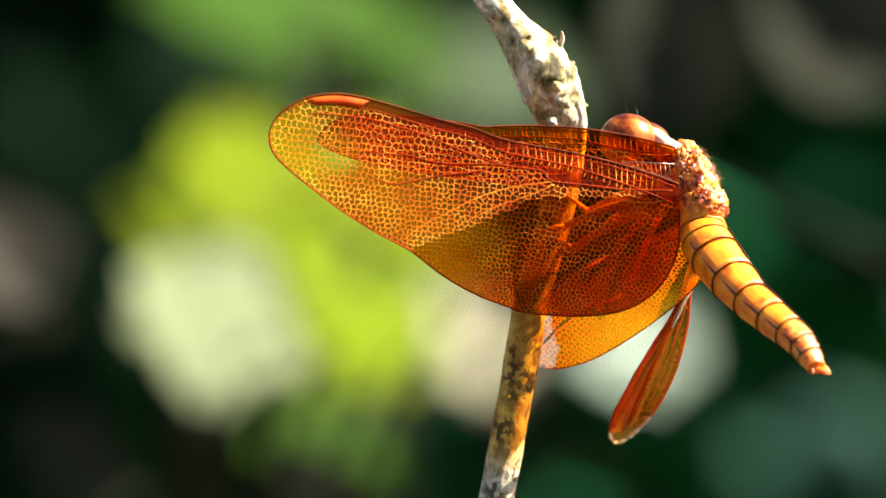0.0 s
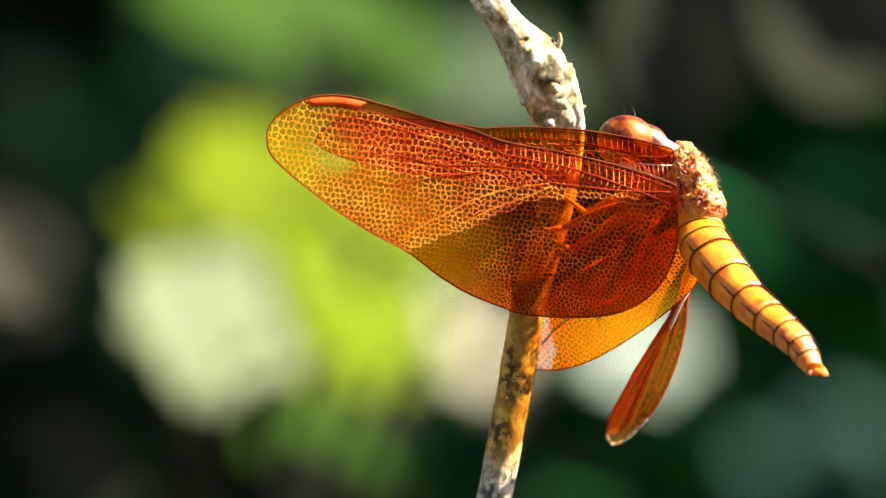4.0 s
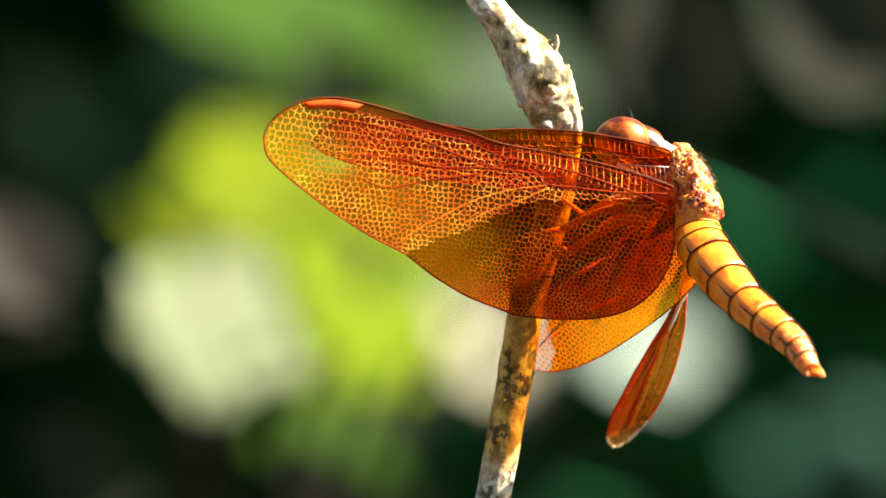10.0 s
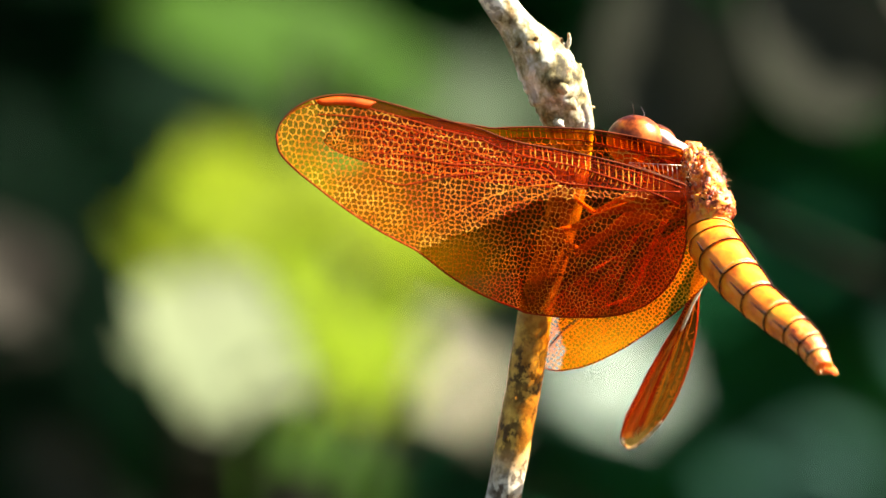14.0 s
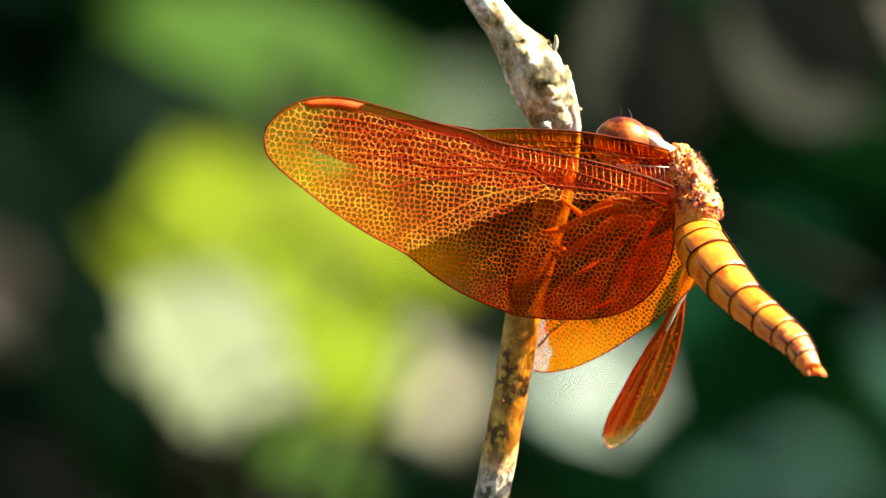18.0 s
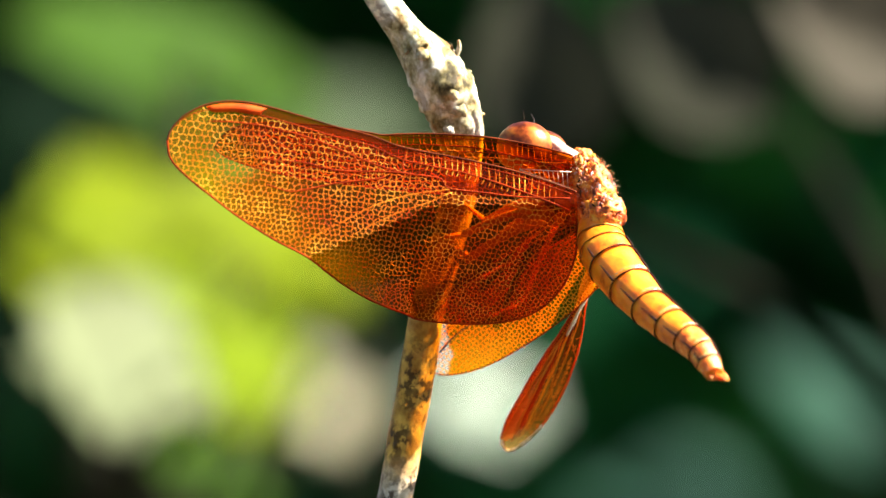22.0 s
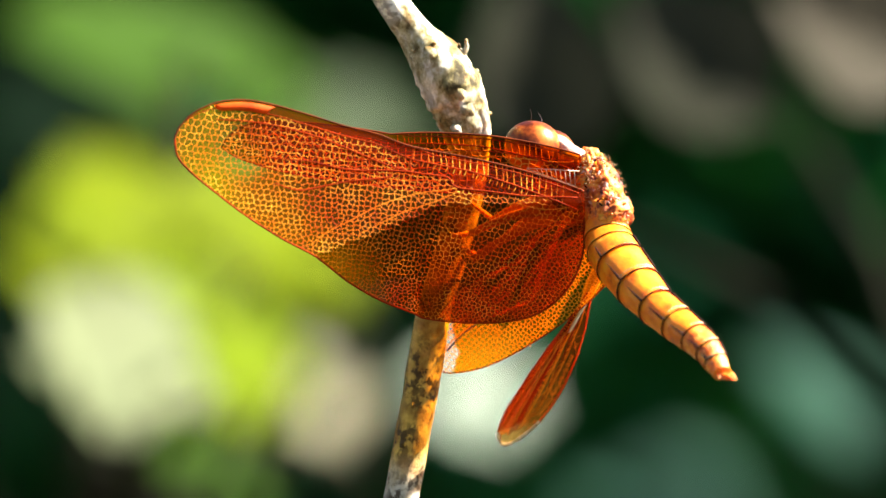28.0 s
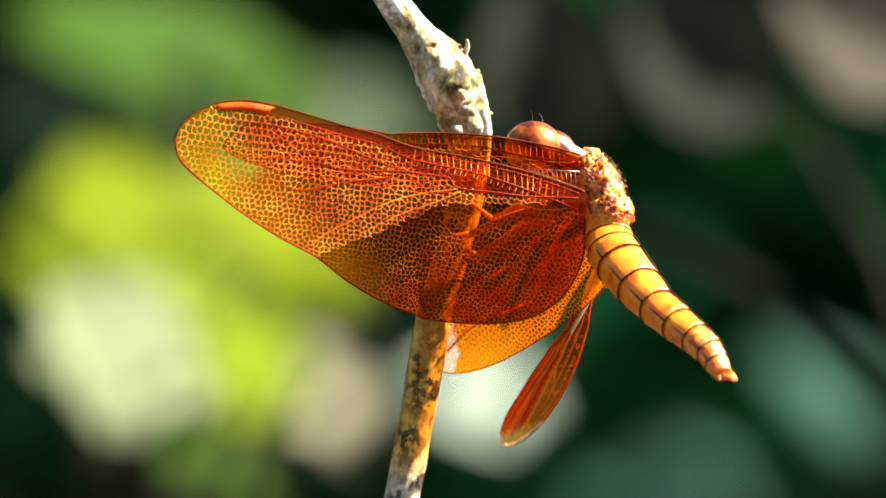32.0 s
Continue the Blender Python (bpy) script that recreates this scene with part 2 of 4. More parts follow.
def eye_material():
    """Compound eye: russet above, honey yellow below, with a fine facet relief."""
    m, tree, out = nodes_of("russet_eye")
    place = tree.nodes.new("ShaderNodeTexCoord")
    axes = tree.nodes.new("ShaderNodeSeparateXYZ")
    tree.links.new(place.outputs["Object"], axes.inputs[0])
    low = tree.nodes.new("ShaderNodeMapRange")
    for k, value in (("From Min", -0.2 * MM), ("From Max", -1.9 * MM)):
        low.inputs[k].default_value = value
    side = tree.nodes.new("ShaderNodeMath")
    side.operation = "MULTIPLY_ADD"
    side.inputs[1].default_value = 0.7
    tree.links.new(axes.outputs["X"], side.inputs[0])
    tree.links.new(axes.outputs["Z"], side.inputs[2])
    tree.links.new(side.outputs[0], low.inputs["Value"])
    top = ramp(tree, noise_at(tree, 1.8 * MM), [(0.40, (0.05, 0.007, 0.001)), (0.5, (0.20, 0.038, 0.005)), (0.62, (0.42, 0.12, 0.015))])
    p = node(tree, "ShaderNodeBsdfPrincipled", Roughness=0.30)
    p.inputs["Specular IOR Level"].default_value = 0.25
    tree.links.new(mixed(tree, top, (0.78, 0.44, 0.09), low.outputs["Result"]), p.inputs["Base Color"])
    facets = tree.nodes.new("ShaderNodeTexVoronoi")
    facets.inputs["Scale"].default_value = 1 / (0.07 * MM)
    tree.links.new(place.outputs["Object"], facets.inputs["Vector"])
    bumped(tree, p, facets.outputs["Distance"], 0.25, 0.03 * MM)
    tree.links.new(p.outputs[0], out.inputs["Surface"])
    return m


EYE = eye_material()
FACE_PALE = solid("pale_vertex", [(0.3, (0.50, 0.20, 0.12)), (0.7, (0.85, 0.58, 0.48))], 0.9 * MM, 0.35, 0.3, through=0.15)
FACE = solid("russet_face", [(0.3, (0.34, 0.10, 0.06)), (0.7, (0.72, 0.42, 0.34))], 0.8 * MM, 0.35, 0.2)
LEG = solid("orange_leg", [(0.3, (0.75, 0.22, 0.012)), (0.7, (0.92, 0.44, 0.03))], 1.2 * MM, 0.35, 0.1, deep=(0.4, 0.4 * MM))
SPINE = solid("black_spine", [(0.3, (0.02, 0.012, 0.01)), (0.7, (0.06, 0.03, 0.02))], 0.5 * MM, 0.4, 0.0)


def bark_material():
    """Old grey bark: pale scurf, brown and olive patches, an amber band painted for wing-filtered sunlight, dark specks
    that grow denser down the stem.
    """
    m, tree, out = nodes_of("mottled_bark")
    base = ramp(tree, noise_at(tree, 1.7 * MM, 6.0, 0.62, (1, 1, 0.7)),
                [(0.36, (0.050, 0.040, 0.014)), (0.43, (0.22, 0.175, 0.065)), (0.50, (0.48, 0.42, 0.24)), (0.60, (0.86, 0.82, 0.68))])
    place = tree.nodes.new("ShaderNodeTexCoord")
    axes = tree.nodes.new("ShaderNodeSeparateXYZ")
    tree.links.new(place.outputs["Object"], axes.inputs[0])
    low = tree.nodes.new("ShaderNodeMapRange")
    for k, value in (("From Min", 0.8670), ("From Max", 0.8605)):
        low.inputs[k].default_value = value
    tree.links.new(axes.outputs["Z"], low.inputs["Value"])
    # amber band: sunlight tinted by the wings, put into the bark colour
    amber_lit = ramp(tree, noise_at(tree, 1.3 * MM, 4.0, 0.6), [(0.3, (0.30, 0.13, 0.016)), (0.7, (0.76, 0.47, 0.09))])
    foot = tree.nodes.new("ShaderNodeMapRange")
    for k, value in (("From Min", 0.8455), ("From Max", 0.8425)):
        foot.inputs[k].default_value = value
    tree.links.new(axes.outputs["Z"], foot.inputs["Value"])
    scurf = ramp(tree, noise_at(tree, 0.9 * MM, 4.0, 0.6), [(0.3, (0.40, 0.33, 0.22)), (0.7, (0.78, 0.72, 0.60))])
    amber_lit = mixed(tree, amber_lit, scurf, foot.outputs["Result"])
    base = mixed(tree, base, amber_lit, low.outputs["Result"])
    stain = ramp(tree, noise_at(tree, 0.75 * MM, 5.0, 0.66, (1, 1, 0.8)), [(0.47, (0, 0, 0)), (0.53, (1, 1, 1))])
    where = ramp(tree, noise_at(tree, 3.5 * MM, 3.0), [(0.36, (0.15, 0.15, 0.15)), (0.56, (1, 1, 1))])
    both = tree.nodes.new("ShaderNodeMath")
    both.operation = "MULTIPLY"
    tree.links.new(stain, both.inputs[0])
    tree.links.new(where, both.inputs[1])
    dark = node(tree, "ShaderNodeMath")
    dark.operation = "MULTIPLY_ADD"
    dark.inputs[1].default_value, dark.inputs[2].default_value = 0.32, 0.58
    tree.links.new(low.outputs["Result"], dark.inputs[0])
    faint = tree.nodes.new("ShaderNodeMath")
    faint.operation = "MULTIPLY"
    tree.links.new(dark.outputs[0], faint.inputs[0])
    tree.links.new(both.outputs[0], faint.inputs[1])
    rust = ramp(tree, noise_at(tree, 1.6 * MM, 3.0), [(0.56, (0, 0, 0)), (0.68, (0.45, 0.45, 0.45))])
    base = mixed(tree, base, (0.46, 0.20, 0.05), rust)
    color = mixed(tree, base, (0.040, 0.020, 0.008), faint.outputs[0])
    p = node(tree, "ShaderNodeBsdfPrincipled", Roughness=0.55)
    p.inputs["Specular IOR Level"].default_value = 0.15
    tree.links.new(color, p.inputs["Base Color"])
    rough = tree.nodes.new("ShaderNodeMath")
    tree.links.new(noise_at(tree, 0.5 * MM, 8.0, 0.7), rough.inputs[0])
    tree.links.new(noise_at(tree, 2.5 * MM, 3.0), rough.inputs[1])
    bumped(tree, p, rough.outputs[0], 0.7, 0.25 * MM)
    tree.links.new(p.outputs[0], out.inputs["Surface"])
    return m


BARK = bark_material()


def leaf_material(name, stops, rough=0.45, through=0.4, size=0.02, specular=0.3):
    return solid(name, stops, size, rough, 0.25, fine=0.004, specular=specular, through=through)


LEAF_DARK = leaf_material("dark_leaf", [(0.3, (0.01485, 0.1148, 0.0189)), (0.7, (0.0432, 0.2565, 0.0432))], 0.6, 0.5, specular=0.1)
LEAF_BLUE = leaf_material("bluish_leaf", [(0.3, (0.01485, 0.1148, 0.0432)), (0.7, (0.0405, 0.2295, 0.0918))], 0.6, 0.5, specular=0.1)
# near-black blades: the shade inside the bushes is put into the leaf colour
LEAF_SHADED = leaf_material("shaded_leaf", [(0.3, (0.0012, 0.0045, 0.0020)), (0.7, (0.0035, 0.0105, 0.0050))], 0.7, 0.25, specular=0.01)
LEAF_MID = leaf_material("green_leaf", [(0.3, (0.017, 0.050, 0.0006)), (0.7, (0.034, 0.082, 0.0012))], 0.6, 0.4, specular=0.04)
LEAF_TEAL = leaf_material("teal_leaf", [(0.3, (0.0112, 0.048, 0.0304)), (0.7, (0.024, 0.08, 0.0528))], 0.6, 0.3, specular=0.06)
LEAF_LIME = leaf_material("lime_leaf", [(0.3, (0.1061, 0.1622, 0.000312)), (0.7, (0.1498, 0.2059, 0.000624))], 0.6, 0.5, specular=0.04)
LEAF_OLIVE = leaf_material("olive_lime_leaf", [(0.3, (0.0936, 0.131, 0.0002496)), (0.7, (0.1373, 0.1747, 0.000624))], 0.6, 0.5, specular=0.04)
LEAF_PALE = leaf_material("pale_leaf", [(0.3, (0.092, 0.112, 0.056)), (0.7, (0.130, 0.145, 0.074))], 0.6, 0.25, specular=0.05)
LEAF_MINT = leaf_material("mint_leaf", [(0.3, (0.225, 0.29, 0.215)), (0.7, (0.32, 0.375, 0.305))], 0.6, 0.25, specular=0.08)
LEAF_DRY = leaf_material("dry_leaf", [(0.3, (0.29, 0.265, 0.17)), (0.7, (0.40, 0.37, 0.25))], 0.7, 0.2, specular=0.08)
LEAF_SAGE = leaf_material("sage_leaf", [(0.3, (0.0324, 0.0504, 0.02304)), (0.7, (0.054, 0.0756, 0.03744))], 0.7, 0.25, specular=0.1)
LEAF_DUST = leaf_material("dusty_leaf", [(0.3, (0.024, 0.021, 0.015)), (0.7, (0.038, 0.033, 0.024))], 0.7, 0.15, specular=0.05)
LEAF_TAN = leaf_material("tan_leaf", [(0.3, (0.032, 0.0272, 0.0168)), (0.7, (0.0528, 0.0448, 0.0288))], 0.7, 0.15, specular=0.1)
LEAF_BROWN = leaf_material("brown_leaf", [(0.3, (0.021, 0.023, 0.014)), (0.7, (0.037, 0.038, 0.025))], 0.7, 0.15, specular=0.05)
STEM = solid("dark_stem", [(0.3, (0.004, 0.005, 0.003)), (0.7, (0.012, 0.012, 0.006))], 0.01, 0.7, 0.4, specular=0.05)
SOIL = solid("leaf_litter_soil", [(0.3, (0.012, 0.012, 0.007)), (0.5, (0.035, 0.03, 0.018)), (0.7, (0.05, 0.06, 0.02))], 0.12, 0.9, 0.8, fine=0.012, specular=0.05)


# ---- building helpers ----
def mesh_of(name, verts, faces, material, smooth=True):
    data = bpy.data.meshes.new(name)
    data.from_pydata([tuple(v) for v in verts], [], faces)
    data.materials.append(material)
    if smooth:
        data.polygons.foreach_set("use_smooth", [True] * len(data.polygons))
    data.update()
    return data


def part(name, data, parent, label="", m=Matrix()):
    """Links a mesh as one part under a thing or a part."""
    if isinstance(data, tuple):
        data = mesh_of(name, *data)
    ob = new(name, data)
    ob.parent = parent
    ob.matrix_basis = m
    return tagged(ob, label=label) if label else ob


def thing(name, place, label, category, group="", kind=""):
    ob = new(name)
    ob.empty_display_size = 0.01
    ob.location = place
    return tagged(ob, label, category, group, kind)


def curve_points(points, steps):
    """A smooth line through the points (tuples of any length), with steps pieces between each two."""
    pts = [np.array(p, float) for p in points]
    ends = [2 * pts[0] - pts[1], *pts, 2 * pts[-1] - pts[-2]]
    line = []
    for a, b, c, d in zip(ends, ends[1:], ends[2:], ends[3:]):
        for k in range(steps):
            t = k / steps
            line.append(0.5 * (2 * b + (c - a) * t + (2 * a - 5 * b + 4 * c - d) * t * t + (3 * b - a - 3 * c + d) * t ** 3))
    return [*line, pts[-1]]


def tube(points, radii, sides=8, shape=None, capped=True):
    """Vertices and faces of a tube along points; shape(k, angle) may scale the radius."""
    verts, faces = [], []
    n = len(points)
    points = [Vector(p) for p in points]
    side = None
    for k, p in enumerate(points):
        way = (points[min(k + 1, n - 1)] - points[max(k - 1, 0)]).normalized()
        if side is None:
            side = way.orthogonal().normalized()
        side = (side - way * side.dot(way)).normalized()
        other = way.cross(side)
        for s in range(sides):
            a = 2 * math.pi * s / sides
            r = radii[k] * (shape(k, a) if shape else 1)
            verts.append(p + (side * math.cos(a) + other * math.sin(a)) * r)
    for k in range(n - 1):
        for s in range(sides):
            a, b = k * sides + s, k * sides + (s + 1) % sides
            faces.append((a, b, b + sides, a + sides))
    if capped:
        faces.append(tuple(range(sides))[::-1])
        faces.append(tuple(range((n - 1) * sides, n * sides)))
    return verts, faces


def merge(pieces):
    verts, faces = [], []
    for v, f in pieces:
        o = len(verts)
        verts += list(v)
        faces += [tuple(i + o for i in g) for g in f]
    return verts, faces


def ball(center, radii, turn=Matrix.Identity(3), rings=14, sides=20, bump=0.0, grain=1.0, seed=0):
    """A rounded lump: an ellipsoid with uneven skin."""
    verts, faces = [], []
    for i in range(rings + 1):
        th = math.pi * i / rings
        for j in range(sides):
            ph = 2 * math.pi * j / sides
            d = Vector((math.sin(th) * math.cos(ph), math.sin(th) * math.sin(ph), math.cos(th)))
            r = 1 + bump * noise.noise(d * grain + Vector((seed, 0, 0)))
            verts.append(Vector(center) + turn @ Vector((d.x * radii[0], d.y * radii[1], d.z * radii[2])) * r)
    for i in range(rings):
        for j in range(sides):
            a, b = i * sides + j, i * sides + (j + 1) % sides
            faces.append((a, a + sides, b + sides, b))
    return verts, faces


# ---- twig ----
TWIG_LINE = [  # millimetres, with the radius last
    ((-10.94, -4.00, 80.42), 0.75), ((-4.73, -3.00, 47.34), 0.85), ((-0.17, -2.00, 27.88), 0.98), ((2.16, -1.00, 20.84), 1.10), ((3.54, -0.50, 18.44), 1.18), ((5.00, 0.00, 16.41), 1.32),
    ((6.58, 0.00, 14.37), 2.02), ((7.66, 0.00, 12.54), 2.22), ((8.50, 0.50, 10.55), 2.00), ((8.93, 1.00, 8.88), 1.72), ((9.10, 1.30, 7.14), 1.40), ((8.64, 1.50, 3.80), 1.27),
    ((7.56, 1.70, -0.38), 1.25), ((6.43, 1.80, -4.14), 1.27), ((5.81, 1.90, -8.19), 1.33), ((5.05, 2.00, -12.36), 1.28), ((3.96, 2.20, -18.42), 1.31), ((2.59, 2.60, -25.87), 1.41),
    ((0.68, 5.00, -44.41), 1.59), ((-0.17, 14.00, -108.59), 1.90), ((1.96, 16.00, -321.61), 2.60), ((4.90, 10.00, -656.79), 3.20), ((5.67, 0.00, -873.07), 3.60)]


def build_twig():
    twig = thing("twig", (0.004, 0.0, -0.86), "mottled grey-brown upright twig with a swollen knot", "twig")
    line = curve_points([(*p, r) for p, r in TWIG_LINE], 14)
    o = Vector(twig.location)
    pts = [Vector(p[:3]) * MM - o for p in line]
    radii = [p[3] * MM for p in line]

    def uneven(k, a):
        p = pts[k] * 1000
        knot = max(0.0, 1 - abs(k - 7.2 * 14) / 32)
        q = Vector((math.cos(a), math.sin(a), p.z * 0.35))
        w = noise.noise(q * 1.3) * 0.05 + noise.noise(Vector((q.x * 3, q.y * 3, p.z * 1.4))) * (0.025 + 0.06 * knot)
        return 1 + w + 0.02 * knot * math.sin(p.z * 4.1 + 5 * noise.noise(q * 0.8)) + 0.09 * knot * noise.noise(Vector((q.x * 5, q.y * 5, p.z * 2.6)))

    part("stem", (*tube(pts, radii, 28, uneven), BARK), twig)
    # a dry bud scale on the knot, flakes of bark, small warts below
    def spur(a, b, r0, r1, name, material, label):
        line = curve_points([a, [(x + y) / 2 + (0.25, 0, 0.1)[i] for i, (x, y) in enumerate(zip(a, b))], b], 4)
        n = len(line)
        part(name, (*tube([Vector(p) * MM - o for p in line], [(r0 + (r1 - r0) * k / (n - 1)) * MM for k in range(n)], 7), material), twig, label)

    spur((8.33, -0.40, 14.53), (8.74, -0.80, 16.02), 0.26, 0.10, "bud_scale", BARK, "dry grey bud scale")
    spur((7.83, -0.40, 14.86), (8.20, -0.80, 15.69), 0.20, 0.06, "bud_scale", BARK, "dry grey bud scale")
    # a split strip of bark along the knot, loose flakes beside it
    strip = curve_points([(7.1, -1.0, 14.4), (8.4, -0.9, 13.2), (9.45, -0.6, 11.7), (9.95, -0.3, 10.2), (10.1, 0.1, 8.8), (10.0, 0.5, 7.3)], 8)
    n = len(strip)
    part("bark_strip", (*tube([Vector(q) * MM - o for q in strip], [(0.62 * math.sin(math.pi * (0.08 + 0.86 * k / n)) ** 0.5) * MM for k in range(n)], 12,
                              lambda k, a: 1 + 0.16 * noise.noise(Vector((math.cos(a), math.sin(a), k * 0.35)))), BARK), twig, "pale split strip of bark")
    for k, (q, size) in enumerate((((8.25, -2.0, 11.95), 0.42), ((8.75, -1.6, 10.85), 0.5), ((6.05, -2.0, 14.95), 0.42), ((8.0, -1.7, 9.35), 0.36))):
        part("bark_flake", (*ball(Vector(q) * MM - o, (size * 1.3 * MM, size * 0.7 * MM, size * MM), Matrix.Rotation(0.7, 3, "Y"), 8, 12, 0.5, 2.4, 40 + k), BARK), twig)
    rng = random.Random(5)
    for k in range(26):
        i = rng.randrange(5 * 14, 17 * 14)
        way = (pts[i + 1] - pts[i]).normalized()
        a = rng.uniform(0, 6.28)
        side = way.orthogonal().normalized()
        out = side * math.cos(a) + way.cross(side) * math.sin(a)
        flake = ball(pts[i] + out * radii[i] * 0.99, [rng.uniform(0.12, 0.3) * MM, rng.uniform(0.12, 0.3) * MM, rng.uniform(0.15, 0.4) * MM],
                     out.to_track_quat("Z", "Y").to_matrix(), 5, 8, 0.4, 2.0, k)
        part("bark_flake", (*flake, BARK), twig)
    return twig


build_twig()

# ---- dragonfly ----
FLY_AT = Vector((18.82, -7.00, 4.58)) * MM
fly = thing("dragonfly", FLY_AT, "orange dragonfly with stained amber wings perched on a twig", "dragonfly")


def f(p):
    """From millimetres in the world to the dragonfly's own space."""
    return Vector(p) * MM - FLY_AT


def wing_frame(base, tip, rear):
    """Pose of a wing: x towards the tip, y towards the hind edge."""
    b, t, r = Vector(base) * MM, Vector(tip) * MM, Vector(rear) * MM
    x = (t - b).normalized()
    y = r - b
    y = (y - x * y.dot(x)).normalized()
    z = x.cross(y)
    m = Matrix((x, y, z)).transposed().to_4x4()
    m.translation = b - FLY_AT
    return m, (t - b).length


# outlines as (share of the span, share of the span across): front edge and hind edge
HIND = ([(0.0, -0.010), (0.015, -0.016), (0.143, -0.040), (0.275, -0.053), (0.427, -0.061), (0.512, -0.079), (0.60, -0.089), (0.705, -0.106), (0.80, -0.117), (0.865, -0.113), (0.92, -0.095), (0.965, -0.063), (0.99, -0.028), (0.998, 0.0)],
        [(-0.012, 0.05), (-0.029, 0.12), (-0.024, 0.19), (0.006, 0.25), (0.06, 0.294), (0.136, 0.319), (0.231, 0.332), (0.327, 0.334), (0.397, 0.324), (0.469, 0.306), (0.542, 0.276), (0.631, 0.234), (0.718, 0.202), (0.80, 0.164), (0.866, 0.127), (0.942, 0.080), (0.985, 0.043), (0.998, 0.0)])
FORE = ([(0.0, -0.010), (0.02, -0.016), (0.15, -0.024), (0.30, -0.042), (0.45, -0.052), (0.54, -0.062), (0.66, -0.074), (0.80, -0.080), (0.88, -0.076), (0.94, -0.060), (0.98, -0.032), (0.998, 0.0)],
        [(0.0, 0.03), (0.015, 0.09), (0.05, 0.15), (0.12, 0.195), (0.22, 0.215), (0.34, 0.218), (0.46, 0.208), (0.58, 0.190), (0.70, 0.166), (0.80, 0.138), (0.88, 0.105), (0.95, 0.062), (0.985, 0.024), (0.998, 0.0)])

FORE_SLIM = ([(0.0, -0.010), (0.02, -0.018), (0.115, -0.039), (0.25, -0.057), (0.385, -0.061), (0.485, -0.057), (0.53, -0.053), (0.563, -0.057), (0.617, -0.064), (0.70, -0.072), (0.80, -0.077), (0.88, -0.074), (0.94, -0.060), (0.98, -0.032), (0.998, 0.0)],
             [(u, v * 0.5) for u, v in FORE[1]])
FORE_WIDE = ([(u, v * (1.9 if u < 0.9 else 1.4)) for u, v in FORE[0]], [(u, v * 1.0) for u, v in FORE[1]])
SLIM = ([(0.0, -0.010), (0.10, -0.012), (0.18, -0.014), (0.35, -0.024), (0.60, -0.055), (0.80, -0.068), (0.90, -0.062), (0.96, -0.042), (0.99, -0.018), (0.998, 0.0)],
        [(0.0, 0.012), (0.10, 0.016), (0.18, 0.024), (0.30, 0.065), (0.45, 0.122), (0.60, 0.155), (0.75, 0.160), (0.87, 0.132), (0.95, 0.078), (0.985, 0.036), (0.998, 0.0)])

SLIM = ([(u, v * 0.95) for u, v in SLIM[0]], [(u, v * 0.60) for u, v in SLIM[1]])


def inside_of(loop):
    xs, ys = loop[:, 0], loop[:, 1]
    xn, yn = np.roll(xs, -1), np.roll(ys, -1)

    def test(p):
        cross = (ys > p[1]) != (yn > p[1])
        at = xs + (p[1] - ys) * (xn - xs) / np.where(yn == ys, 1e-9, yn - ys)
        return bool(np.count_nonzero(cross & (p[0] < at)) % 2)
    return test


